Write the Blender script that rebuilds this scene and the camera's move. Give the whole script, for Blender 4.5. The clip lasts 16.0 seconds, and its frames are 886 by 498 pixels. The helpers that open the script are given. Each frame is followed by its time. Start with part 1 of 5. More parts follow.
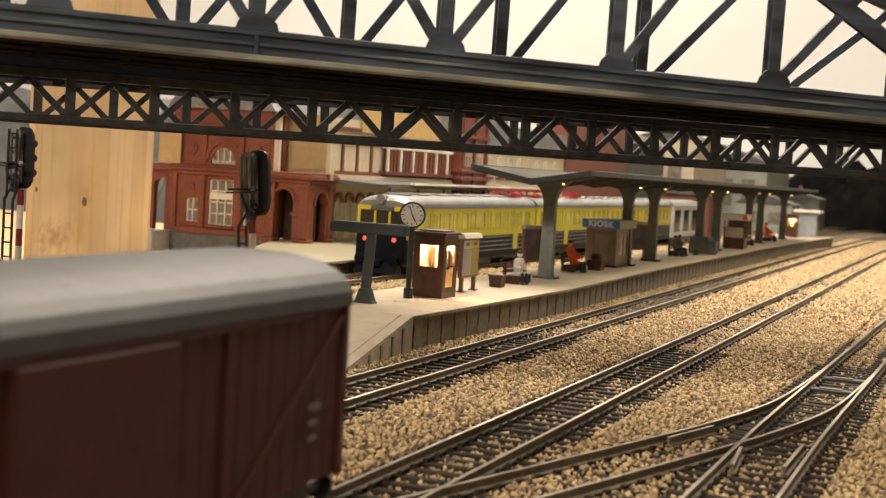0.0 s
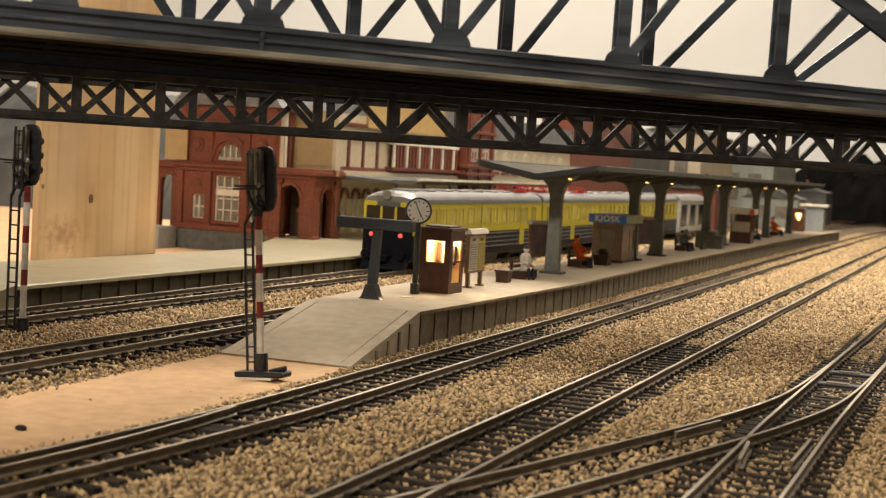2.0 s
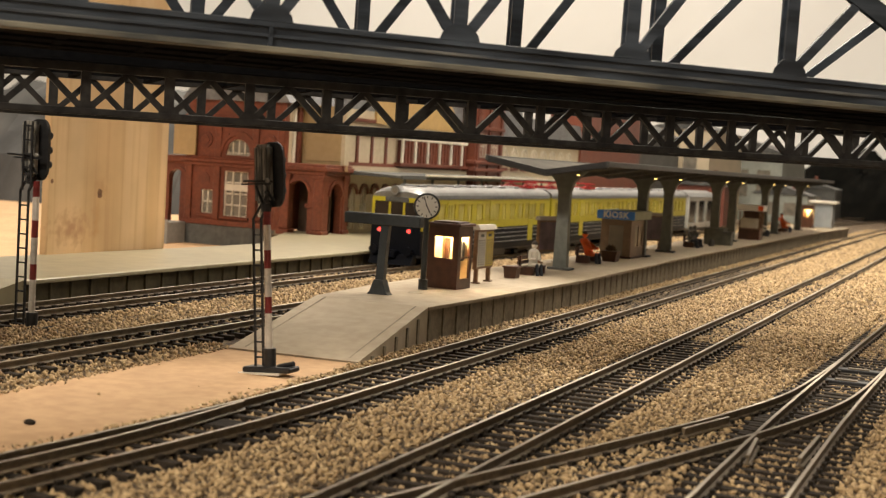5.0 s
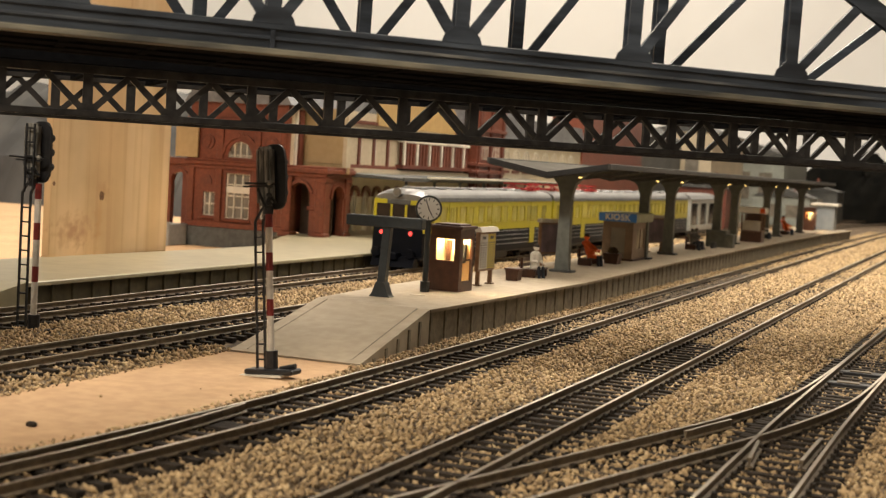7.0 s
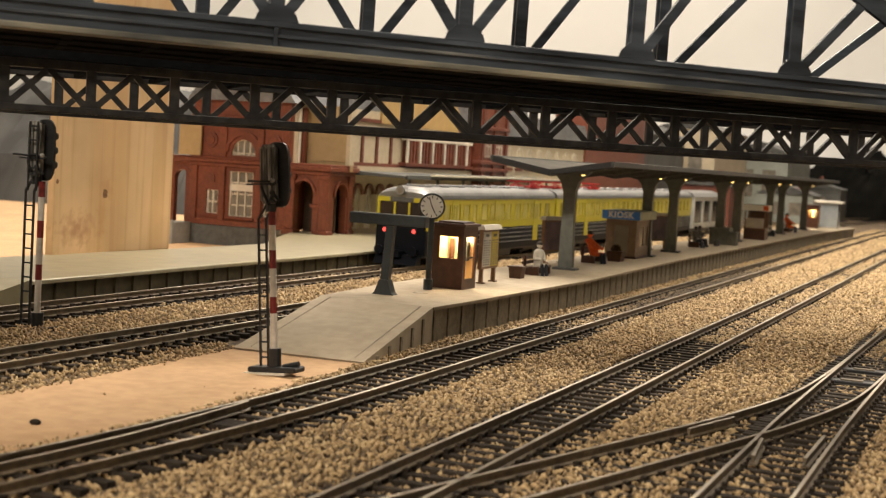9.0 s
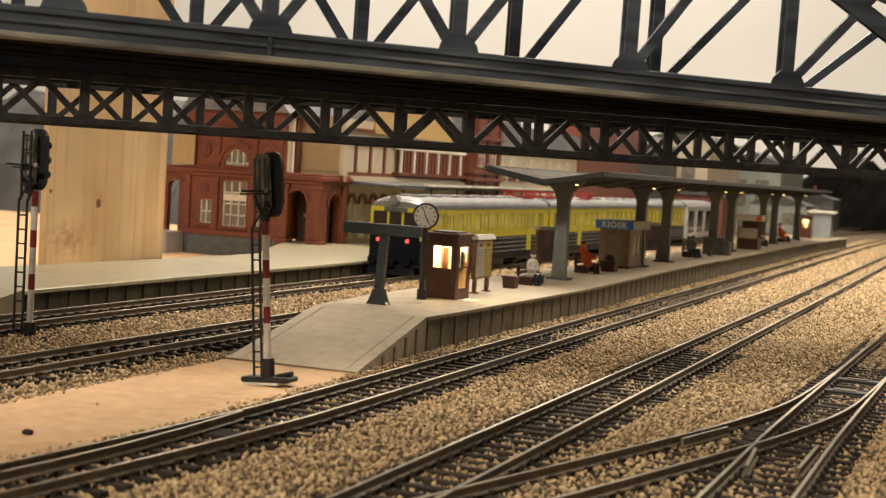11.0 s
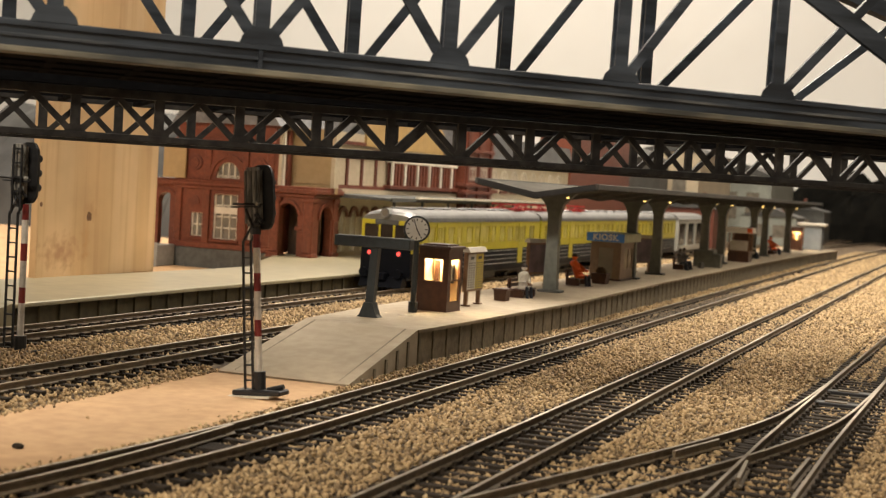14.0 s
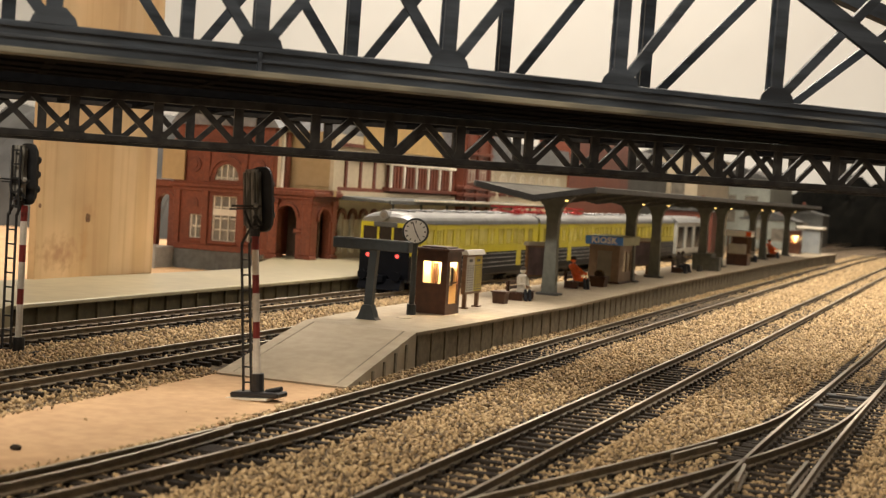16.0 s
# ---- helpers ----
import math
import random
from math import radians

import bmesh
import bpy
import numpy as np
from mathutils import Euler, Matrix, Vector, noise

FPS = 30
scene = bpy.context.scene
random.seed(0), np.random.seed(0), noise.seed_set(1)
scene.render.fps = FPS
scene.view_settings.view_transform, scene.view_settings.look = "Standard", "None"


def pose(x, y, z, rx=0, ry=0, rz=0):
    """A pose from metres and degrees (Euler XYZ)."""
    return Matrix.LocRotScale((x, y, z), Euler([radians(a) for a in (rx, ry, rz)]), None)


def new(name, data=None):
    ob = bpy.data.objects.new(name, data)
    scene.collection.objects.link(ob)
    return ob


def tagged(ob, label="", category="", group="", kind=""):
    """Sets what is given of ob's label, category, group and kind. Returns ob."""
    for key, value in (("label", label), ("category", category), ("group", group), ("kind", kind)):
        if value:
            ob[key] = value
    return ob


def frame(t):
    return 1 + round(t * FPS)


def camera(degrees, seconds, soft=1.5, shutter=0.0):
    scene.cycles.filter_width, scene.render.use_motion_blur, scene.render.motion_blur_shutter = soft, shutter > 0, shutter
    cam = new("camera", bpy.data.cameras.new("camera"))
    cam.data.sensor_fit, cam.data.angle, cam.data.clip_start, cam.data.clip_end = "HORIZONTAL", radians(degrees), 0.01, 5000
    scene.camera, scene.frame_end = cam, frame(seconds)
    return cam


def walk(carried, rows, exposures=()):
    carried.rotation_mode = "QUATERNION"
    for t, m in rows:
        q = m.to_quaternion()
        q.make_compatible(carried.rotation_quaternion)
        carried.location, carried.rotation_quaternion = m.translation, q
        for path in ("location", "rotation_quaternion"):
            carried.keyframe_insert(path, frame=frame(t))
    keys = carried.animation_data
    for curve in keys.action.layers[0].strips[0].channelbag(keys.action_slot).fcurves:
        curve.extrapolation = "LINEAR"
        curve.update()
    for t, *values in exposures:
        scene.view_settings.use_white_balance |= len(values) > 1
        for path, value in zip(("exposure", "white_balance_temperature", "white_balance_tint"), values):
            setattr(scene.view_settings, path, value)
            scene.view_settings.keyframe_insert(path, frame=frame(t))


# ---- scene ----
# A model railway station (1:87). Lengths below are in millimetres unless a comment says otherwise.
MM = 0.001
PATH = [
    (0, 86.765, -3.49, 21.764),
    (0.5, 86.694, -3.434, 21.857),
    (1, 86.73, -3.351, 21.869),
    (1.5, 86.627, -3.365, 22.018),
    (2, 86.563, -3.258, 22.02),
    (2.5, 86.767, -3.29, 21.907),
    (3, 86.675, -3.373, 22.021),
    (3.5, 86.472, -3.445, 22.187),
    (4, 86.274, -3.441, 22.325),
    (6.5, 86.507, -3.393, 22.381),
    (7, 86.455, -3.4, 22.453),
    (7.5, 86.396, -3.301, 22.544),
    (8, 86.474, -3.277, 22.471),
    (8.5, 86.52, -3.309, 22.441),
    (9, 86.352, -3.361, 22.587),
    (11.5, 86.886, -3.367, 22.235),
    (12, 87.002, -3.324, 22.167),
    (12.5, 87.288, -3.403, 21.98),
    (13, 87.447, -3.292, 21.884),
    (13.5, 87.402, -3.299, 21.923),
    (14, 87.337, -3.341, 21.947),
    (14.5, 87.228, -3.395, 22.027),
    (15, 87.344, -3.357, 21.954),
    (15.5, 87.397, -3.401, 21.909),
    (16, 87.445, -3.511, 21.898),
]

cam = camera(36.0, 16.0, soft=1.3, shutter=0.5)
cam.data.dof.use_dof = True
cam.data.dof.focus_distance = 0.47
cam.data.dof.aperture_fstop = 46
walk(cam, [(t, pose(0, 0, 0.060, rx, ry, rz)) for t, rx, ry, rz in PATH], exposures=[(0, 0.3), (0.5, 0.22), (1.0, 0.06), (2.0, 0.0), (16, 0.0)])

# ---- world and room lights ----
world = bpy.data.worlds.new("world")
scene.world = world
world.use_nodes = True
world.node_tree.nodes["Background"].inputs[0].default_value = (1.0, 0.82, 0.62, 1)
world.node_tree.nodes["Background"].inputs[1].default_value = 0.05


def room_lamp(x, y, z, sx, sy, watts, colour):
    data = bpy.data.lights.new("room_lamp", "AREA")
    data.shape, data.size, data.size_y, data.energy, data.color = "RECTANGLE", sx, sy, watts, colour
    ob = new("room_lamp", data)
    ob.location = (x, y, z)
    return ob


WARM = (1.0, 0.89, 0.75)
# Unseen lamps placed by eye: layout, rear wall, front fill, shadow edge.
LAMPS = ((-0.08, 0.90, 0.78, 0.9, 0.3, 12), (-0.9, 2.05, 1.38, 1.6, 0.4, 33), (-0.30, -1.15, 1.22, 1.2, 0.4, 46), (-0.24, 1.16, 0.82, 0.22, 0.08, 5))
for lamp_x, lamp_y, lamp_z, lamp_sx, lamp_sy, lamp_w in LAMPS:
    room_lamp(lamp_x, lamp_y, lamp_z, lamp_sx, lamp_sy, lamp_w, WARM)


# ---- materials ----
def mat(name, c1, c2=None, scale=400.0, rough=0.6, metal=0.0, bump=0.25, bscale=None, rand=0.0, island=0.0,
        spec=0.5, stain=0.25, emit=0.0, stretch=(1, 1, 1), lo=0.35, hi=0.65):
    m = bpy.data.materials.new(name)
    m.use_nodes = True
    nt = m.node_tree
    n, lk = nt.nodes, nt.links
    bsdf = n["Principled BSDF"]
    c2 = c2 or tuple(v * 0.7 for v in c1)
    tc = n.new("ShaderNodeTexCoord")
    mp = n.new("ShaderNodeMapping")
    mp.inputs["Scale"].default_value = stretch
    lk.new(tc.outputs["Object"], mp.inputs["Vector"])
    nz = n.new("ShaderNodeTexNoise")
    nz.inputs["Scale"].default_value = scale
    nz.inputs["Detail"].default_value = 5
    lk.new(mp.outputs["Vector"], nz.inputs["Vector"])
    rp = n.new("ShaderNodeValToRGB")
    rp.color_ramp.elements[0].position, rp.color_ramp.elements[1].position = lo, hi
    rp.color_ramp.elements[0].color, rp.color_ramp.elements[1].color = (*c2, 1), (*c1, 1)
    lk.new(nz.outputs["Fac"], rp.inputs["Fac"])
    out = rp.outputs["Color"]
    big = n.new("ShaderNodeTexNoise")
    big.inputs["Scale"].default_value = scale / 9
    big.inputs["Detail"].default_value = 4
    lk.new(tc.outputs["Object"], big.inputs["Vector"])
    val = n.new("ShaderNodeMapRange")
    val.inputs["From Min"].default_value, val.inputs["From Max"].default_value = 0.3, 0.7
    val.inputs["To Min"].default_value, val.inputs["To Max"].default_value = 1 - stain, 1 + stain * 0.6
    lk.new(big.outputs["Fac"], val.inputs["Value"])
    hsv = n.new("ShaderNodeHueSaturation")
    lk.new(out, hsv.inputs["Color"])
    lk.new(val.outputs["Result"], hsv.inputs["Value"])
    out = hsv.outputs["Color"]
    if rand or island:
        src = n.new("ShaderNodeObjectInfo").outputs["Random"] if rand else n.new("ShaderNodeNewGeometry").outputs["Random Per Island"]
        k = rand or island
        mr = n.new("ShaderNodeMapRange")
        mr.inputs["To Min"].default_value, mr.inputs["To Max"].default_value = 1 - k, 1 + k
        lk.new(src, mr.inputs["Value"])
        h2 = n.new("ShaderNodeHueSaturation")
        lk.new(out, h2.inputs["Color"])
        lk.new(mr.outputs["Result"], h2.inputs["Value"])
        out = h2.outputs["Color"]
    lk.new(out, bsdf.inputs["Base Color"])
    bsdf.inputs["Roughness"].default_value = rough
    bsdf.inputs["Metallic"].default_value = metal
    bsdf.inputs["Specular IOR Level"].default_value = spec
    if bump:
        fine = n.new("ShaderNodeTexNoise")
        fine.inputs["Scale"].default_value = bscale or scale * 2.5
        fine.inputs["Detail"].default_value = 4
        lk.new(mp.outputs["Vector"], fine.inputs["Vector"])
        bp = n.new("ShaderNodeBump")
        bp.inputs["Strength"].default_value = bump
        bp.inputs["Distance"].default_value = 0.0004
        lk.new(fine.outputs["Fac"], bp.inputs["Height"])
        lk.new(bp.outputs["Normal"], bsdf.inputs["Normal"])
    if emit:
        lk.new(out, bsdf.inputs["Emission Color"])
        bsdf.inputs["Emission Strength"].default_value = emit
    return m


def ballast_mat():
    m = mat("ballast_stone", (0.55, 0.40, 0.23), (0.30, 0.205, 0.11), 900, 0.8, bump=0.4, island=0.0, stain=0.2)
    nt = m.node_tree
    n, lk = nt.nodes, nt.links
    geo = n.new("ShaderNodeNewGeometry")
    rp = n.new("ShaderNodeValToRGB")
    el = rp.color_ramp.elements
    el[0].color, el[1].color = (0.06, 0.04, 0.02, 1), (0.74, 0.57, 0.32, 1)
    for at, c in ((0.18, (0.20, 0.13, 0.06)), (0.45, (0.42, 0.285, 0.135)), (0.8, (0.54, 0.38, 0.185)), (0.95, (0.62, 0.45, 0.235))):
        e = el.new(at)
        e.color = (*c, 1)
    lk.new(geo.outputs["Random Per Island"], rp.inputs["Fac"])
    mix = n.new("ShaderNodeMix")
    mix.data_type = "RGBA"
    mix.inputs[0].default_value = 0.7
    bsdf = n["Principled BSDF"]
    lk.new(bsdf.inputs["Base Color"].links[0].from_socket, mix.inputs[6])
    lk.new(rp.outputs["Color"], mix.inputs[7])
    # dark oil on the stones between the rails beside the platform
    tc = n.new("ShaderNodeTexCoord")
    at = n.new("ShaderNodeVectorMath")
    at.operation = "SUBTRACT"
    at.inputs[1].default_value = (-0.157, 0.80, 0)
    lk.new(tc.outputs["Object"], at.inputs[0])
    sc = n.new("ShaderNodeVectorMath")
    sc.operation = "DIVIDE"
    sc.inputs[1].default_value = (0.012, 0.26, 1)
    lk.new(at.outputs[0], sc.inputs[0])
    ln = n.new("ShaderNodeVectorMath")
    ln.operation = "LENGTH"
    lk.new(sc.outputs[0], ln.inputs[0])
    blot = n.new("ShaderNodeTexNoise")
    blot.inputs["Scale"].default_value, blot.inputs["Detail"].default_value = 45, 5
    lk.new(tc.outputs["Object"], blot.inputs["Vector"])
    add = n.new("ShaderNodeMath")
    add.operation = "ADD"
    lk.new(ln.outputs["Value"], add.inputs[0])
    lk.new(blot.outputs["Fac"], add.inputs[1])
    mk = n.new("ShaderNodeMapRange")
    mk.inputs["From Min"].default_value, mk.inputs["From Max"].default_value, mk.inputs["To Max"].default_value = 1.6, 0.9, 0.8
    lk.new(add.outputs[0], mk.inputs["Value"])
    oil = n.new("ShaderNodeMix")
    oil.data_type = "RGBA"
    lk.new(mk.outputs["Result"], oil.inputs[0])
    lk.new(mix.outputs[2], oil.inputs[6])
    oil.inputs[7].default_value = (0.045, 0.038, 0.03, 1)
    lk.new(oil.outputs[2], bsdf.inputs["Base Color"])
    return m


def glow(name, colour, strength):
    m = bpy.data.materials.new(name)
    m.use_nodes = True
    b = m.node_tree.nodes["Principled BSDF"]
    b.inputs["Base Color"].default_value = (*colour, 1)
    b.inputs["Emission Color"].default_value = (*colour, 1)
    b.inputs["Emission Strength"].default_value = strength
    return m


M_BALLAST = ballast_mat()
M_BED = mat("ballast_bed", (0.20, 0.14, 0.08), (0.07, 0.047, 0.028), 500, 0.9, bump=1.0, bscale=700, lo=0.4, hi=0.6)
M_CARD = mat("bare_fibreboard", (0.58, 0.37, 0.195), (0.50, 0.31, 0.16), 250, 0.85, bump=0.15, bscale=1500, stain=0.1)
M_SLEEPER = mat("sleeper_plastic", (0.042, 0.031, 0.021), (0.018, 0.014, 0.010), 700, 0.8, spec=0.15, bump=0.4, rand=0.3)
M_RAILSIDE = mat("weathered_rail", (0.19, 0.145, 0.092), (0.115, 0.086, 0.054), 500, 0.5, 0.2, bump=0.2)
M_RAILTOP = mat("polished_rail", (0.52, 0.465, 0.38), (0.36, 0.31, 0.245), 200, 0.42, 1.0, bump=0.05, stretch=(1, 0.1, 1))
M_PLAT = mat("platform_grey", (0.43, 0.355, 0.25), (0.37, 0.30, 0.21), 200, 0.7, spec=0.2, bump=0.12, bscale=1200, stain=0.14)
M_PLATWALL = mat("platform_wall", (0.30, 0.25, 0.17), (0.20, 0.165, 0.11), 350, 0.7, bump=0.3, stain=0.3)
M_LPLAT = mat("side_platform", (0.30, 0.262, 0.168), (0.25, 0.218, 0.138), 120, 0.38, spec=0.4, bump=0.08, stain=0.16)
M_LWALL = mat("side_platform_wall", (0.115, 0.095, 0.05), (0.06, 0.05, 0.028), 200, 0.6, stain=0.4)
M_STEEL = mat("bridge_paint", (0.070, 0.086, 0.108), (0.022, 0.028, 0.037), 300, 0.42, bump=0.3, stain=0.45, spec=0.45, stretch=(0.12, 1, 1))
M_WORN = mat("worn_flange_paint", (0.25, 0.245, 0.22), (0.045, 0.055, 0.07), 220, 0.5, bump=0.3, stain=0.4, stretch=(0.09, 1, 1), lo=0.46, hi=0.66)
M_LATTICE = mat("lattice_paint", (0.042, 0.039, 0.036), (0.016, 0.015, 0.015), 260, 0.55, bump=0.3, stain=0.4, spec=0.3)
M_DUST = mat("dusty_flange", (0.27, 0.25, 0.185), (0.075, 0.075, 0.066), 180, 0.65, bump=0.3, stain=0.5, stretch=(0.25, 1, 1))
# Near-black carries the shade under the decks and behind the girders.
M_DECKSHADE = mat("bridge_underside_shade", (0.010, 0.010, 0.011), (0.006, 0.006, 0.007), 300, 1.0, spec=0.02)
M_BLACK = mat("black_plastic", (0.02, 0.02, 0.021), (0.012, 0.012, 0.013), 500, 0.45, bump=0.15)
M_DGREY = mat("dark_grey_plastic", (0.085, 0.085, 0.08), (0.05, 0.05, 0.047), 500, 0.5)
M_BOXGREY = mat("signal_back_grey", (0.36, 0.345, 0.30), (0.09, 0.085, 0.072), 260, 0.35, bump=0.4, stretch=(3, 3, 0.45), lo=0.42, hi=0.6)
M_RED = mat("mast_red", (0.23, 0.022, 0.018), (0.15, 0.014, 0.012), 500, 0.45)
M_WHITE = mat("mast_white", (0.68, 0.63, 0.55), (0.55, 0.5, 0.43), 500, 0.5)
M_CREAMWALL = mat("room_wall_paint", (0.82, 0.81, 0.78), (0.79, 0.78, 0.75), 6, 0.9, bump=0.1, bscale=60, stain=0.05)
# Unseen walls and ceiling are darkened to cut bounced light and deepen contrast.
M_LOWBOUNCE = mat("low_bounce_wall", (0.34, 0.32, 0.29), (0.30, 0.28, 0.25), 6, 0.9, bump=0.1, bscale=60, stain=0.05)
M_CEIL = mat("ceiling_paint", (0.5, 0.48, 0.44), (0.46, 0.44, 0.40), 8, 0.9, bump=0.05)
M_FLOOR = mat("room_floor", (0.22, 0.17, 0.12), (0.15, 0.11, 0.08), 10, 0.6)
M_ROCK = mat("grey_backdrop", (0.15, 0.15, 0.145), (0.06, 0.06, 0.06), 12, 0.8, bump=0.6, bscale=40, stain=0.4)
# Shade beyond the tracks is put into this near-black colour.
M_HILLSHADE = mat("hillside_shade", (0.010, 0.0095, 0.008), (0.005, 0.005, 0.0045), 30, 1.0, spec=0.02, bump=1.0, bscale=120, stain=0.4)
M_YEL = mat("train_yellow", (0.53, 0.45, 0.025), (0.48, 0.41, 0.023), 200, 0.3, bump=0.03, stain=0.05)
M_NAVY = mat("train_navy", (0.006, 0.007, 0.011), (0.004, 0.005, 0.008), 200, 0.4, bump=0.03, spec=0.1)
M_SILVER = mat("train_roof_silver", (0.26, 0.26, 0.255), (0.20, 0.20, 0.195), 200, 0.34, 0.6, bump=0.06, stain=0.15)
M_WAGON = mat("wagon_red_brown", (0.062, 0.0105, 0.006), (0.044, 0.0075, 0.0045), 300, 0.6, bump=0.2, stain=0.2)
M_WROOF = mat("wagon_roof_grey", (0.048, 0.046, 0.042), (0.034, 0.032, 0.029), 200, 0.6, bump=0.15)
M_BRICK = mat("station_brick", (0.20, 0.054, 0.026), (0.13, 0.034, 0.017), 500, 0.42, bump=0.3, stain=0.2)
M_BRICKDK = mat("station_brick_dark", (0.16, 0.042, 0.022), (0.11, 0.03, 0.015), 500, 0.55, bump=0.3)
M_TAN = mat("station_tan_wall", (0.40, 0.28, 0.135), (0.36, 0.25, 0.115), 300, 0.55, bump=0.08, stain=0.08)
M_CREAM = mat("station_cream", (0.54, 0.45, 0.31), (0.48, 0.40, 0.275), 300, 0.55, bump=0.08, stain=0.08)
M_FRAMEW = mat("window_cream_white", (0.72, 0.67, 0.55), (0.66, 0.6, 0.5), 300, 0.45, bump=0.05)
M_PANE = mat("dim_window_pane", (0.24, 0.215, 0.175), (0.15, 0.135, 0.11), 120, 0.12, bump=0.0, spec=0.8)
M_SLATE = mat("slate_roof", (0.20, 0.20, 0.205), (0.14, 0.14, 0.145), 300, 0.6, bump=0.3)
M_STONE = mat("plinth_grey", (0.12, 0.12, 0.11), (0.08, 0.08, 0.072), 300, 0.6, bump=0.3)
M_BROWN = mat("brown_plastic", (0.085, 0.032, 0.016), (0.06, 0.022, 0.011), 400, 0.4, bump=0.1)
M_CANOPY = mat("canopy_grey_green", (0.135, 0.142, 0.122), (0.10, 0.105, 0.09), 300, 0.5, bump=0.1)
M_ROOFING = mat("canopy_roofing", (0.105, 0.098, 0.085), (0.075, 0.07, 0.06), 250, 0.95, bump=0.3, spec=0.05)


# ---- mesh helpers ----
def put_mesh(name, bm, material):
    bmesh.ops.recalc_face_normals(bm, faces=bm.faces)
    me = bpy.data.meshes.new(name)
    bmesh.ops.scale(bm, vec=(MM, MM, MM), verts=bm.verts)
    bm.to_mesh(me)
    bm.free()
    me.materials.append(material)
    return me


def part(name, bm, material, parent=None, label="", at=None, smooth=False):
    """Links a bmesh in millimetres as one mesh object under a thing."""
    me = bm if isinstance(bm, bpy.types.Mesh) else put_mesh(name, bm, material)
    if smooth:
        me.shade_smooth()
    ob = new(name, me)
    ob.parent = parent
    if at:
        ob.location = [v * MM for v in at]
    if label:
        ob["label"] = label
    return ob


def thing(name, x, y, z, label, category, group="", kind="", rz=0.0):
    ob = new(name)
    ob.empty_display_size = 0.005
    ob.matrix_basis = pose(x * MM, y * MM, z * MM, 0, 0, rz)
    return tagged(ob, label, category, group, kind)


def B(*boxes):
    bm = bmesh.new()
    for b in boxes:
        box(bm, *b)
    return bm


def box(bm, x0, x1, y0, y1, z0, z1):
    v = [bm.verts.new(p) for p in ((x0, y0, z0), (x1, y0, z0), (x1, y1, z0), (x0, y1, z0), (x0, y0, z1), (x1, y0, z1), (x1, y1, z1), (x0, y1, z1))]
    for f in ((0, 3, 2, 1), (4, 5, 6, 7), (0, 1, 5, 4), (1, 2, 6, 5), (2, 3, 7, 6), (3, 0, 4, 7)):
        bm.faces.new([v[i] for i in f])
    return bm


def prism(bm, pts, axis, lo, hi):
    """A closed polygon in the plane across axis, drawn out from lo to hi."""
    def p3(p, h):
        return {"x": (h, p[0], p[1]), "y": (p[0], h, p[1]), "z": (p[0], p[1], h)}[axis]
    a = [bm.verts.new(p3(p, lo)) for p in pts]
    b = [bm.verts.new(p3(p, hi)) for p in pts]
    bm.faces.new(a)
    bm.faces.new(b[::-1])
    for i in range(len(pts)):
        j = (i + 1) % len(pts)
        bm.faces.new((a[i], b[i], b[j], a[j]))
    return bm


def rod(bm, p, q, r, n=8, r2=None):
    p, q = Vector(p), Vector(q)
    d = (q - p).normalized()
    s = d.orthogonal().normalized()
    t = d.cross(s)
    rings = []
    for c, rr in ((p, r), (q, r if r2 is None else r2)):
        rings.append([bm.verts.new(c + (s * math.cos(2 * math.pi * i / n) + t * math.sin(2 * math.pi * i / n)) * rr) for i in range(n)])
    for i in range(n):
        j = (i + 1) % n
        bm.faces.new((rings[0][i], rings[0][j], rings[1][j], rings[1][i]))
    bm.faces.new(rings[0][::-1])
    bm.faces.new(rings[1])
    return bm


def beam(bm, p, q, w, h, side=(0, 0, 1)):
    """A rectangular bar from p to q, h thick along side and w across it."""
    p, q = Vector(p), Vector(q)
    d = (q - p).normalized()
    b = Vector(side)
    b = (b - d * b.dot(d)).normalized()
    a = d.cross(b)
    v = []
    for c in (p, q):
        for i, j in ((-1, -1), (1, -1), (1, 1), (-1, 1)):
            v.append(bm.verts.new(c + a * (w / 2 * i) + b * (h / 2 * j)))
    for f in ((0, 1, 2, 3), (7, 6, 5, 4), (0, 4, 5, 1), (1, 5, 6, 2), (2, 6, 7, 3), (3, 7, 4, 0)):
        bm.faces.new([v[i] for i in f])
    return bm


def ball(bm, c, r, sx=1, sy=1, sz=1, n=8, rot=None):
    m = Matrix.Translation(c) @ (rot or Matrix.Identity(4)) @ Matrix.Diagonal((sx, sy, sz, 1))
    bmesh.ops.create_uvsphere(bm, u_segments=n, v_segments=max(4, n // 2 + 1), radius=r, matrix=m)
    return bm


def bev(bm, w, seg=1):
    bmesh.ops.bevel(bm, geom=[e for e in bm.edges], offset=w, segments=seg, affect="EDGES", clamp_overlap=True)
    return bm


def sweep(bm, path, profile):
    """Draws a closed (across, up) profile along a flat path of (x, y) points."""
    rings = []
    for i, (x, y) in enumerate(path):
        a, b = path[max(0, i - 1)], path[min(len(path) - 1, i + 1)]
        d = Vector((b[0] - a[0], b[1] - a[1])).normalized()
        rings.append([bm.verts.new((x + d.y * u, y - d.x * u, z)) for u, z in profile])
    k = len(profile)
    for r, s in zip(rings, rings[1:]):
        for i in range(k):
            bm.faces.new((r[i], r[(i + 1) % k], s[(i + 1) % k], s[i]))
    bm.faces.new(rings[0])
    bm.faces.new(rings[-1][::-1])
    return bm


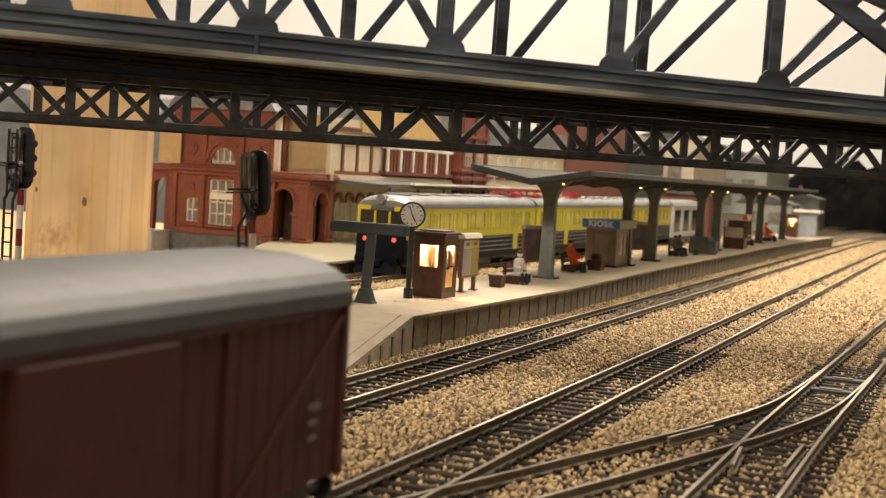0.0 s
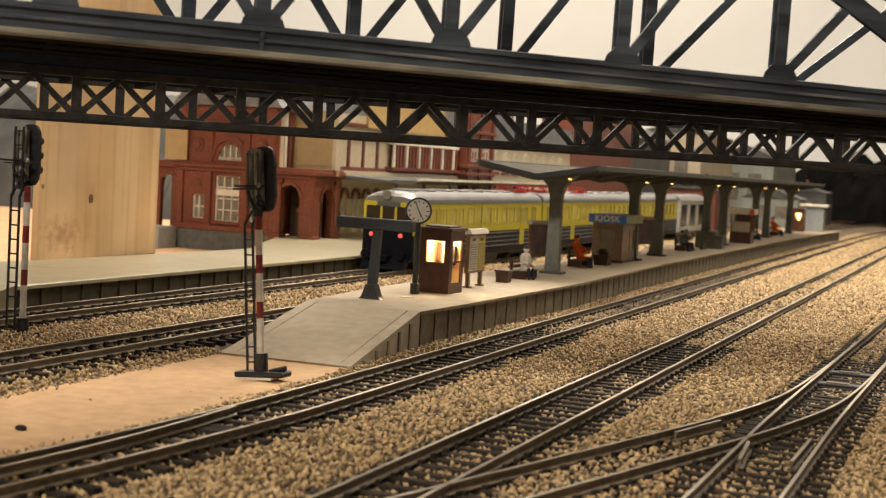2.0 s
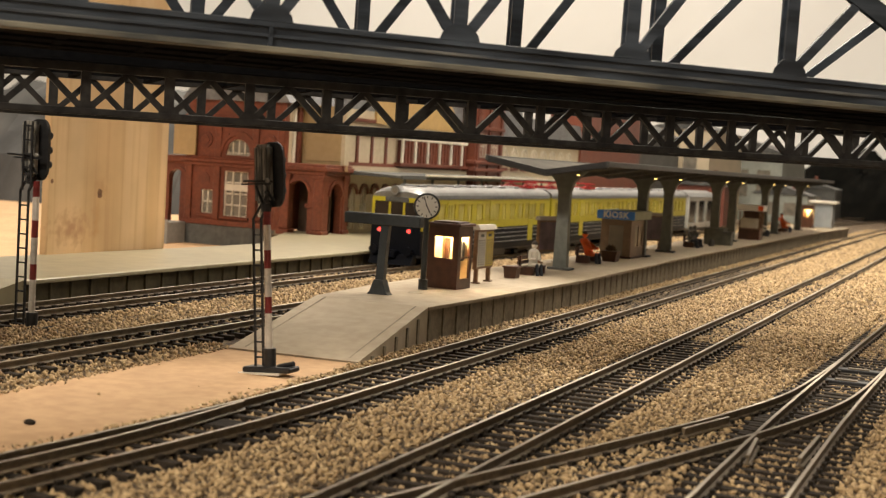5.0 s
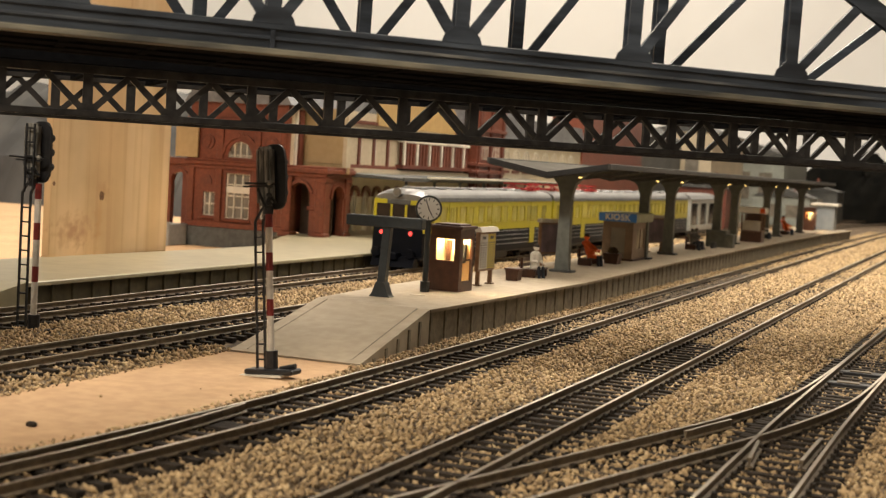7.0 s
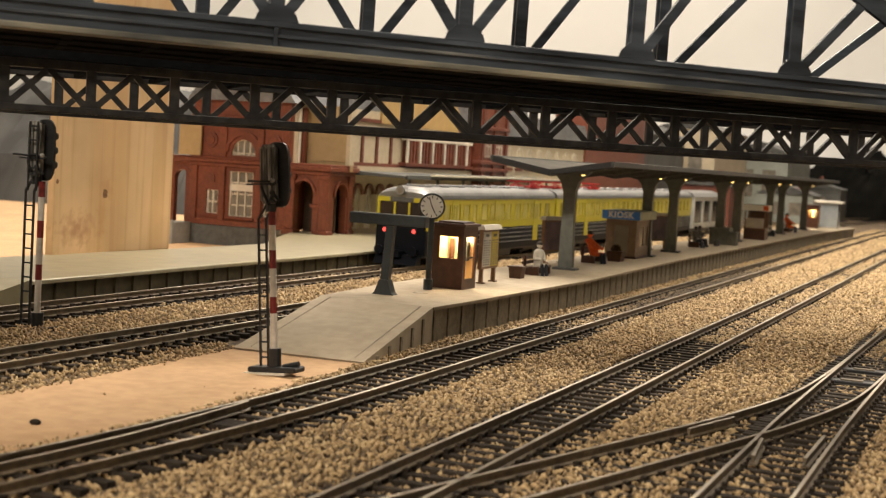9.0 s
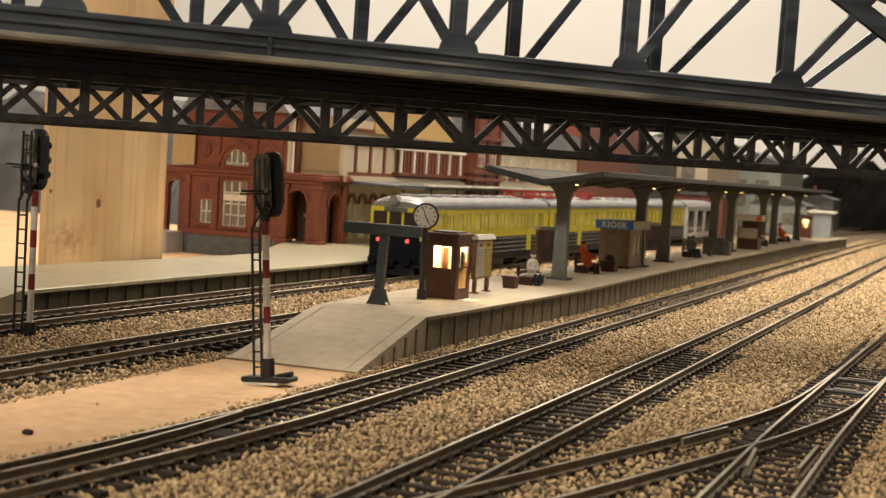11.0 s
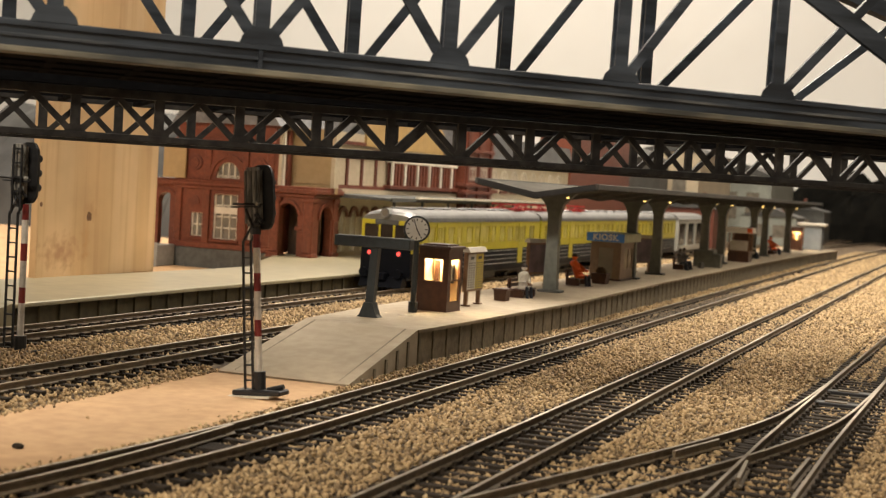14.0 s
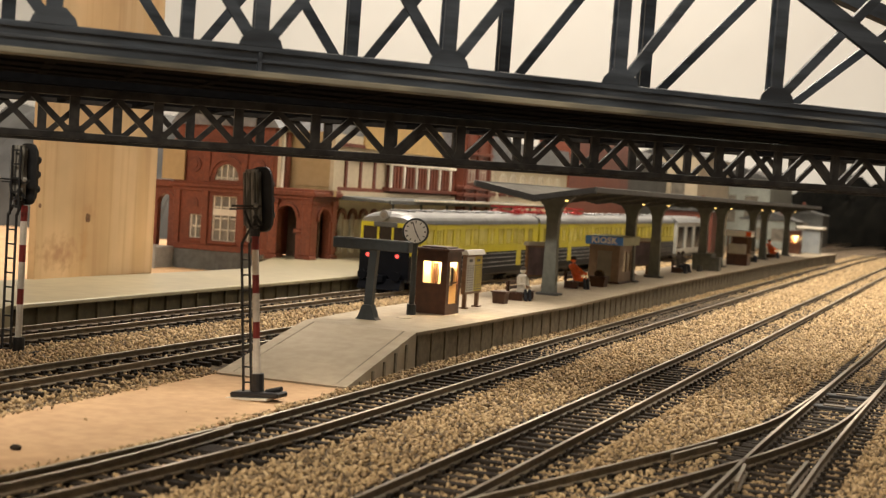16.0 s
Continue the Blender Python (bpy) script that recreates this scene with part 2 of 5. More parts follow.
def wall(bm, axis, plane, thick, u0, u1, z0, z1, openings=()):
    """A wall across axis ("x" or "y") with openings (u0, u1, z0, z1, arched) cut through it."""
    cuts = {u0, u1}
    for a, b, za, zb, arch in openings:
        steps = 10 if arch else 1
        cuts |= {a + (b - a) * i / steps for i in range(steps + 1)}
    cuts = sorted(c for c in cuts if u0 <= c <= u1)

    def top(o, u):
        a, b, za, zb, arch = o
        if not arch:
            return zb
        r = (b - a) / 2
        return zb - r + math.sqrt(max(0.0, r * r - (u - (a + b) / 2) ** 2))
    for ua, ub in zip(cuts, cuts[1:]):
        if ub - ua < 1e-6:
            continue
        mid = (ua + ub) / 2
        here = sorted((o for o in openings if o[0] < mid < o[1]), key=lambda o: o[2])
        lo_a = lo_b = z0
        for o in here:
            if o[2] > lo_a + 1e-6:
                prism(bm, [(ua, lo_a), (ub, lo_b), (ub, o[2]), (ua, o[2])], axis, plane, plane + thick)
            lo_a, lo_b = top(o, ua), top(o, ub)
        prism(bm, [(ua, lo_a), (ub, lo_b), (ub, z1), (ua, z1)], axis, plane, plane + thick)
    bmesh.ops.remove_doubles(bm, verts=bm.verts, dist=0.001)
    return bm


# Edge highlight of the side platform, painted as a paler coping colour.
M_LCOPE = mat("coping_edge_highlight", (0.40, 0.36, 0.24), (0.33, 0.29, 0.19), 150, 0.35, bump=0.05, stain=0.15)


def wood_mat():
    m = mat("pine_board", (0.68, 0.465, 0.25), (0.53, 0.325, 0.15), 170, 0.55, bump=0.12, stain=0.25, stretch=(1, 1, 0.025), lo=0.28, hi=0.5)
    nt = m.node_tree
    n, lk = nt.nodes, nt.links
    tc = n.new("ShaderNodeTexCoord")
    mp = n.new("ShaderNodeMapping")
    mp.inputs["Scale"].default_value = (30, 30, 1.2)
    lk.new(tc.outputs["Object"], mp.inputs["Vector"])
    wv = n.new("ShaderNodeTexWave")
    wv.wave_type, wv.bands_direction = "BANDS", "Y"
    wv.inputs["Scale"].default_value = 0.33
    wv.inputs["Distortion"].default_value = 9.0
    wv.inputs["Detail"].default_value = 3
    lk.new(mp.outputs["Vector"], wv.inputs["Vector"])
    mix = n.new("ShaderNodeMix")
    mix.data_type, mix.blend_type = "RGBA", "MULTIPLY"
    bsdf = n["Principled BSDF"]
    rp = n.new("ShaderNodeValToRGB")
    rp.color_ramp.elements[0].color = (0.78, 0.68, 0.54, 1)
    rp.color_ramp.elements[1].color = (1, 1, 1, 1)
    rp.color_ramp.elements[0].position, rp.color_ramp.elements[1].position = 0.0, 0.55
    lk.new(wv.outputs["Fac"], rp.inputs["Fac"])
    mix.inputs[0].default_value = 0.5
    lk.new(bsdf.inputs["Base Color"].links[0].from_socket, mix.inputs[6])
    lk.new(rp.outputs["Color"], mix.inputs[7])
    out = mix.outputs[2]
    # scuffed, darker patches low on the board
    for centre, size, tone, amount in (((0, -0.024, 0.012), (1.0, 0.016, 0.009), (0.42, 0.21, 0.10), 0.75), ((0, -0.006, 0.016), (1.0, 0.003, 0.014), (0.50, 0.27, 0.09), 0.6), ((0, -0.004, 0.03), (1.0, 0.006, 0.006), (0.40, 0.22, 0.09), 0.55)):
        at = n.new("ShaderNodeVectorMath")
        at.operation = "SUBTRACT"
        at.inputs[1].default_value = centre
        lk.new(tc.outputs["Object"], at.inputs[0])
        sc = n.new("ShaderNodeVectorMath")
        sc.operation = "DIVIDE"
        sc.inputs[1].default_value = size
        lk.new(at.outputs[0], sc.inputs[0])
        ln = n.new("ShaderNodeVectorMath")
        ln.operation = "LENGTH"
        lk.new(sc.outputs[0], ln.inputs[0])
        grit = n.new("ShaderNodeTexNoise")
        grit.inputs["Scale"].default_value, grit.inputs["Detail"].default_value = 260, 6
        lk.new(tc.outputs["Object"], grit.inputs["Vector"])
        add = n.new("ShaderNodeMath")
        add.operation = "MULTIPLY_ADD"
        add.inputs[1].default_value = 2.6
        lk.new(grit.outputs["Fac"], add.inputs[0])
        lk.new(ln.outputs["Value"], add.inputs[2])
        mk = n.new("ShaderNodeMapRange")
        mk.inputs["From Min"].default_value, mk.inputs["From Max"].default_value = 2.3, 1.3
        mk.inputs["To Max"].default_value = amount
        lk.new(add.outputs[0], mk.inputs["Value"])
        mx = n.new("ShaderNodeMix")
        mx.data_type = "RGBA"
        lk.new(mk.outputs["Result"], mx.inputs[0])
        lk.new(out, mx.inputs[6])
        mx.inputs[7].default_value = (*tone, 1)
        out = mx.outputs[2]
    lk.new(out, bsdf.inputs["Base Color"])
    return m


M_WOOD = wood_mat()
M_KNOT = mat("pine_knot", (0.22, 0.105, 0.04), (0.12, 0.055, 0.022), 900, 0.5, bump=0.1)


# ---- room ----
def structure(name, bm, material, label, category):
    return tagged(part(name, bm, material), label, category, kind="structure")


structure("wall_north", B((-2550, 1500, 2900, 3000, -900, 1500)), M_CREAMWALL, "cream painted room wall behind the layout", "wall")
structure("wall_west", B((-2650, -2550, -1500, 3000, -900, 1500)), M_CREAMWALL, "cream painted side wall of the room", "wall")
structure("wall_east", B((1500, 1600, -1500, 3000, -900, 1500)), M_LOWBOUNCE, "unseen side wall of the room, darkened to cut bounced light", "wall")
structure("wall_south", B((-2550, 1500, -1600, -1500, -900, 1500)), M_LOWBOUNCE, "unseen room wall behind the layout's front, darkened to cut bounced light", "wall")
structure("ceiling", B((-2650, 1600, -1600, 3000, 1500, 1540)), M_CEIL, "unseen room ceiling, toned down to cut bounced light", "ceiling")
structure("floor", B((-2650, 1600, -1600, 3000, -930, -900)), M_FLOOR, "brown room floor under the layout", "floor")
# Housings, hangers and glowing diffusers are added around the unseen lamps.
for lamp_x, lamp_y, lamp_z, lamp_sx, lamp_sy, lamp_w in LAMPS:
    cl = thing("added_light_fitting", lamp_x * 1000, lamp_y * 1000, lamp_z * 1000 + 70, "unseen white light fitting with a warm diffuser, added overhead", "light", "ceiling lights")
    hx, hy = lamp_sx * 500, lamp_sy * 500
    part("housing", B((-hx - 20, hx + 20, -hy - 20, hy + 20, -60, 0)), M_CEIL, cl)
    for wx in (-hx + 60, hx - 60):
        part("hanger", rod(bmesh.new(), (wx, 0, 0), (wx, 0, 1430 - lamp_z * 1000), 4), M_CEIL, cl, "thin hanging rod")
    part("diffuser", B((-hx, hx, -hy, hy, -64, -60.5)), glow("warm_diffuser", WARM, 1.0), cl)

# ---- baseboard and ground ----
structure("rear_bed", prism(bmesh.new(), [(-320.9, -4), (-320.9, -0.8), (-284, -0.8), (-262, -2.3), (-234.5, -2.3), (-224, -4)], "y", 150, 2100), M_BED, "raised brown ballast bed under the rear tracks", "ground")
ground = structure("ground", B((-1300, 900, -1250, 2890, -22, -4)), M_BED, "brown ballasted baseboard of the model layout", "ground")
for gx in (-1200, 800):
    for gy in (-1150, 2790):
        part("table_leg", B((gx, gx + 70, gy, gy + 70, -900, -22)), M_WOOD, ground, "square pine leg")
structure("bare_ground", prism(bmesh.new(), [(-223, 374), (-178.5, 374), (-175.5, 335), (-174.8, 300), (-176, 255), (-180, 215), (-186, 180), (-196, 120), (-223, 120)], "z", -4, -2.6),
          M_CARD, "bare tan fibreboard strip between the tracks", "ground")
structure("yard_ground", B((-1290, -388, 300, 1600, -4, -3)), M_CARD, "bare tan fibreboard behind the side platform", "ground")


# ---- tracks ----
def smooth_path(pts, step=8.0):
    out = []
    n = len(pts)
    for i in range(n - 1):
        p0, p1, p2, p3 = (Vector(pts[max(0, i - 1)]), Vector(pts[i]), Vector(pts[i + 1]), Vector(pts[min(n - 1, i + 2)]))
        k = max(1, int((p2 - p1).length / step))
        for j in range(k):
            t = j / k
            q = 0.5 * (2 * p1 + (p2 - p0) * t + (2 * p0 - 5 * p1 + 4 * p2 - p3) * t * t + (3 * p1 - p0 - 3 * p2 + p3) * t ** 3)
            out.append((q.x, q.y))
    out.append(tuple(pts[-1]))
    return out


def offset(path, u):
    out = []
    for i, (x, y) in enumerate(path):
        a, b = path[max(0, i - 1)], path[min(len(path) - 1, i + 1)]
        d = Vector((b[0] - a[0], b[1] - a[1])).normalized()
        out.append((x + d.y * u, y - d.x * u))
    return out


RAIL = [(-0.9, -2.3), (0.9, -2.3), (0.9, -2.0), (0.22, -1.75), (0.22, -0.75), (0.45, -0.6), (0.45, -0.1),
        (-0.45, -0.1), (-0.45, -0.6), (-0.22, -0.75), (-0.22, -1.75), (-0.9, -2.0)]
HEAD = [(-0.42, -0.12), (0.42, -0.12), (0.42, -0.03), (0.3, 0.0), (-0.3, 0.0), (-0.42, -0.03)]


def sleeper_mesh(length):
    h = length / 2
    bm = B((-h, h, -1.3, 1.3, -4.2, -2.55))
    bev(bm, 0.15)
    for x in (-8.25, 8.25):
        for s in (-1, 1):
            box(bm, x + s * 1.35 - 0.55, x + s * 1.35 + 0.55, -0.9, 0.9, -2.56, -1.75)
        box(bm, x - 1.0, x + 1.0, -1.15, 1.15, -2.56, -2.3)
    return put_mesh("sleeper", bm, M_SLEEPER)


SLEEPER = sleeper_mesh(29)
LONG_SLEEPER = sleeper_mesh(40)


def rail(path, parent, name="rail"):
    r = part(name, sweep(bmesh.new(), path, RAIL), M_RAILSIDE, parent)
    part("rail_head", sweep(bmesh.new(), path, HEAD), M_RAILTOP, r, "worn bright rail head")
    return r


def track(pts, label, y0, y1, sleepers=True, sides=(-8.25, 8.25), pitch=7.0, up=0.0):
    th = thing("railway_track", 0, 0, 0, label, "track", "tracks of the station")
    th.location.z = up * MM
    path = smooth_path(pts)
    for u in sides:
        rail(offset(path, u), th)
    if sleepers:
        run, nxt, k = 0.0, 0.0, 0
        for a, b in zip(path, path[1:]):
            d = Vector((b[0] - a[0], b[1] - a[1]))
            while nxt <= run + d.length:
                q = Vector(a) + d * ((nxt - run) / d.length)
                if y0 <= q.y <= y1:
                    s = part("sleeper", SLEEPER, None, th)
                    s.matrix_basis = pose(q.x * MM, q.y * MM, random.uniform(-0.1, 0.05) * MM, 0, 0, math.degrees(math.atan2(-d.x, d.y)) + random.uniform(-0.8, 0.8))
                nxt += pitch
                k += 1
            run += d.length
    return th


T1, T2, T4, L1, L2 = -157.3, -100.6, -42.0, -301.8, -245.3
track([(-190, -900), (-200, 20), (-182, 120), (-167.5, 178), (-163.8, 205), (-160.6, 240), (-158.4, 275), (T1, 330), (T1, 600), (T1, 1500), (-152, 2000), (-132, 2500), (-112, 2850)],
      "dark-sleepered track with bright rails beside the island platform", 150, 1800)
track([(T2, -1200), (T2, 0), (T2, 800), (T2, 1500), (-94, 2000), (-60, 2700)], "straight dark-sleepered track through brown ballast", 150, 1800)
track([(T2 + 1, 110), (-98, 165), (-92.5, 205), (-84.5, 237), (-73.4, 276), (-61.5, 318), (-53.2, 350), (-44.2, 400), (-40.2, 472), (-38.4, 540), (-36.2, 617), (-34.8, 690)],
      "diverging turnout track that curves between two straight tracks", 215, 600)
track([(T4, -1200), (T4, 0), (T4, 300), (-41.4, 380), (-39.8, 460), (-38.2, 540), (-36.2, 617), (-32, 800), (-18, 1300), (4, 2000), (40, 2700)], "straight dark-sleepered track along the layout's edge", 100, 1500)
frog = thing("turnout_rail", 0, 0, 0, "single turnout blade lying beside the running rail", "rail")
rail(smooth_path([(-165.2, 284), (-164.6, 262), (-164.6, 240), (-165.8, 218), (-168.6, 190), (-173, 160), (-180, 110)]), frog)
part("blade_plate", bev(B((-163.5, -153, 264, 270, -3.4, -2.3)), 0.3), M_SLEEPER, frog, "black slide plate under the blade tip")
track([(L1, -900), (L1, 300), (L1, 900), (L1, 1500), (-297, 1900), (-270, 2400), (-215, 2840)], "dark-sleepered track along the side platform", 300, 1500, up=3.0)
track([(L2, -900), (L2, 300), (L2, 900), (L2, 1500), (-240, 1850), (-222, 2250), (-185, 2600), (-130, 2850)], "dark-sleepered track behind the island platform", 250, 1500, up=1.6)
check = thing("check_rails", 0, 0, 0, "short bright check rails beside the turnout rails", "rail")
for a, b in (((-66.3, 322), (-60.0, 346)), ((-36.8, 305), (-36.4, 336)), ((-47.3, 300), (-49.0, 322))):
    rail([a, ((a[0] + b[0]) / 2, (a[1] + b[1]) / 2), b], check)
for px_, py_ in ((-41, 448), (-40, 478)):
    tie = thing("point_tie_bar", px_, py_, -2.5, "flat black tie bar between turnout rails", "turnout bar", "turnout tie bars")
    part("bar", bev(B((-9.5, 9.5, -2.6, 2.6, -1, 0.9)), 0.3), M_BLACK, tie)
    part("bolt_plate", bev(B((-4, 3, -1.4, 1.4, 0.9, 1.3)), 0.15), M_RAILSIDE, tie)
    part("pin", rod(bmesh.new(), (-9, 0, 1.5), (-9, 0, 2.6), 0.7), M_RAILSIDE, tie)


# ---- ballast ----
def ballast():
    rng = np.random.default_rng(7)

    def field(x0, x1, y0, y1, step):
        nx, ny = int((x1 - x0) / step), int((y1 - y0) / step)
        gx, gy = np.meshgrid(np.linspace(x0, x1, nx), np.linspace(y0, y1, ny))
        p = np.stack([gx.ravel(), gy.ravel()], 1)
        return p + rng.uniform(-0.55, 0.55, p.shape) * step
    pts = np.concatenate([field(-345, 10, 150, 700, 1.36), field(-330, 10, 700, 1250, 1.95), field(-330, 20, 1250, 2100, 3.0)])
    x, y = pts[:, 0], pts[:, 1]
    keep = (x > -0.93 * y - 12) & (x < -0.055 * y + 14)
    keep &= ~((x > -236) & (x < -181) & (y > 375))
    keep &= ~((x > -221) & (x < -177 - np.clip((260 - y) * 0.12, 0, 12)) & (y > 100) & (y <= 376) & (rng.random(len(x)) > 0.0012 + 0.06 * np.exp(-np.minimum(x + 221, -177 - x) / 0.8)))
    keep &= x > -321
    pts = pts[keep]
    x, y = pts[:, 0], pts[:, 1]
    wave = np.sin(x * 0.13 + 1.3 * np.sin(y * 0.05)) * 0.25 + np.sin(y * 0.17 + x * 0.06) * 0.2
    on = np.zeros(len(x), bool)
    for c in (T1, T2, T4, L1, L2):
        on |= np.abs(x - c) < 15.5
    z = np.where(on, np.where(y > 520, -2.9, -3.5), -2.75) + wave * 0.6 + rng.uniform(-0.3, 0.3, len(x))
    z += np.interp(x, (-320, -284, -262, -232, -224), (3.0, 3.0, 1.6, 1.6, 0.0))
    board = (x > -221.5) & (x < -178) & (y < 376)
    z[board] = -2.2
    for c in (T1, T2, T4, L1, L2):
        rails = np.abs(np.abs(x - c) - 8.25) < 1.3
        z[rails] = -4.0 if c > -240 else -1.5
    r = np.where(y < 700, rng.uniform(0.45, 0.98, len(x)), np.where(y < 1250, rng.uniform(0.7, 1.2, len(x)), rng.uniform(1.1, 1.8, len(x))))
    r[board] *= 0.6
    base = np.array([(1, 0, 0), (0, 1, 0), (-1, 0, 0), (0, -1, 0), (0, 0, 1), (0, 0, -1)], float)
    tri = np.array([(0, 1, 4), (1, 2, 4), (2, 3, 4), (3, 0, 4), (1, 0, 5), (2, 1, 5), (3, 2, 5), (0, 3, 5)])
    n = len(x)
    ang = rng.uniform(0, 6.283, n)
    tilt = rng.uniform(-0.7, 0.7, n)
    v = base[None] * rng.uniform(0.5, 1.45, (n, 6, 1)) * r[:, None, None] * np.stack([np.ones(n), rng.uniform(0.7, 1.0, n), rng.uniform(0.6, 0.95, n)], 1)[:, None]
    v += rng.uniform(-0.35, 0.35, v.shape) * r[:, None, None]
    vx, vz = v[..., 0] * np.cos(tilt)[:, None] - v[..., 2] * np.sin(tilt)[:, None], v[..., 0] * np.sin(tilt)[:, None] + v[..., 2] * np.cos(tilt)[:, None]
    rx_, ry_ = vx * np.cos(ang)[:, None] - v[..., 1] * np.sin(ang)[:, None], vx * np.sin(ang)[:, None] + v[..., 1] * np.cos(ang)[:, None]
    v = np.stack([rx_ + x[:, None], ry_ + y[:, None], vz + z[:, None]], 2).reshape(-1, 3) * MM
    f = (tri[None] + 6 * np.arange(n)[:, None, None]).reshape(-1, 3)
    me = bpy.data.meshes.new("ballast")
    me.vertices.add(len(v))
    me.vertices.foreach_set("co", v.ravel())
    me.loops.add(len(f) * 3)
    me.loops.foreach_set("vertex_index", f.ravel())
    me.polygons.add(len(f))
    me.polygons.foreach_set("loop_start", np.arange(len(f)) * 3)
    me.update(calc_edges=True)
    me.materials.append(M_BALLAST)
    tagged(new("ballast", me), "loose brown and tan ballast stones between the tracks", "ballast", kind="stuff")


ballast()
pebble = tagged(part("pebble", ball(bmesh.new(), (0, 0, 0), 1.0, 1.5, 1.1, 0.7, 8), M_SLEEPER, at=(-193.2, 240.5, -2.1)), "small dark pebble on the bare board", "pebble")

# ---- island platform ----
PZ = 9.0
RIGHT = [(-177, 372), (-183.5, 440), (-181.5, 484), (-180, 547), (-178, 613), (-179.5, 681), (-183, 834), (-183, 1013), (-182, 1306), (-177, 1560), (-170, 1725)]
LEFT = [(-221.5, 370), (-228.5, 441), (-233, 500), (-233.6, 560), (-233.6, 700), (-234, 1000), (-235, 1735)]


def island_platform():
    th = tagged(thing("platform", 0, 0, 0, "long grey island platform with a sloping end ramp", "platform"), kind="structure")
    bm = bmesh.new()
    pts = LEFT[1:][::-1] + RIGHT[1:]
    prism(bm, pts, "z", PZ - 1.3, PZ)
    part("platform_top", bm, M_PLAT, th)
    inner = [(x + 1.4, y) for x, y in LEFT[1:]][::-1] + [(x - 1.4, y) for x, y in RIGHT[1:]]
    part("platform_core", prism(bmesh.new(), inner, "z", -4, PZ - 1.31), M_PLATWALL, th)
    a, b, c, d = LEFT[0], RIGHT[0], RIGHT[1], LEFT[1]
    bm = bmesh.new()
    lo = [bm.verts.new((*p, -4)) for p in (a, b, c, d)]
    hi = [bm.verts.new((*p, z)) for p, z in ((a, -2.0), (b, -2.0), (c, PZ - 0.02), (d, PZ - 0.02))]
    for f in ((lo[3], lo[2], lo[1], lo[0]), hi, (lo[0], lo[1], hi[1], hi[0]), (lo[1], lo[2], hi[2], hi[1]), (lo[2], lo[3], hi[3], hi[2]), (lo[3], lo[0], hi[0], hi[3])):
        bm.faces.new(f)
    part("ramp", bm, M_PLAT, th, "smooth grey sloping ramp")
    # scored lines along both edges of the ramp
    for s, t in (((a, d), 0.1), ((b, c), -0.1)):
        (p, q), k = s, t
        w = 4.5 if k > 0 else -4.5
        bm = bmesh.new()
        beam(bm, (p[0] + w, p[1] + 3, -1.65), (q[0] + w, q[1] - 1, PZ - 0.15), 0.35, 0.5)
        part("edge_groove", bm, M_PLATWALL, th)
    # upright ribs along the wall that faces the tracks
    rib = put_mesh("wall_rib", bev(B((-0.3, 0.4, -0.9, 0.9, -4, PZ - 1.32)), 0.2), M_PLATWALL)
    run = 4.0
    pos = [RIGHT[1]]
    for p, q in zip(RIGHT[1:], RIGHT[2:]):
        d = Vector(q) - Vector(p)
        while run < d.length:
            s = Vector(p) + d * (run / d.length)
            if s.y < 1500:
                part("wall_rib", rib, None, th, at=(s.x - 1.2, s.y, 0))
            run += 12.0
        run -= d.length
    # ramp side ribs
    for i in range(1, 6):
        k = i / 6.0
        x, y = b[0] + (c[0] - b[0]) * k, b[1] + (c[1] - b[1]) * k
        part("wall_rib", B((-0.3, 0.6, -0.7, 0.7, -4, -2.4 + (PZ + 1.9) * k - 0.9)), M_PLATWALL, th, at=(x, y, 0))
    part("coping", sweep(bmesh.new(), RIGHT[1:], [(-1.6, PZ + 0.004), (0.35, PZ + 0.004), (0.35, PZ - 1.0), (-1.6, PZ - 1.0)]), M_PLAT, th)
    part("manhole", rod(bmesh.new(), (-207.5, 484, PZ), (-207.5, 484, PZ + 0.12), 3.0, 20), M_PLATWALL, th, "round manhole cover")
    return th


island_platform()


# ---- side platform ----
def side_platform():
    th = tagged(thing("side_platform", 0, 0, 0, "pale grey side platform with a dark ribbed edge", "platform"), kind="structure")
    part("platform_top", prism(bmesh.new(), [(-319.5, 392), (-319.5, 1500), (-400, 1500), (-400, 812), (-432, 812), (-432, 771), (-424, 771), (-398, 704), (-378, 659), (-380, 600), (-389, 480), (-392, 392)], "z", 7.9, 9.2), M_LPLAT, th)
    part("end_slope", prism(bmesh.new(), [(392, 9.2), (392, -4), (320, -4)], "x", -376, -320), M_LPLAT, th)
    part("platform_core", B((-379, -321, 392, 1500, -4, 7.9), (-431, -379.1, 764, 811, -4, 7.9)), M_LWALL, th)
    part("coping", bev(B((-321.2, -319.0, 392, 1500, 7.6, 9.3)), 0.3), M_LCOPE, th, "glossy coping with its edge highlight painted pale")
    rib = put_mesh("wall_rib", bev(B((-0.2, 1.0, -0.8, 0.8, -4, 7.8)), 0.15), M_LWALL)
    for i in range(58):
        part("wall_rib", rib, None, th, at=(-321, 396 + i * 12, 0))


side_platform()


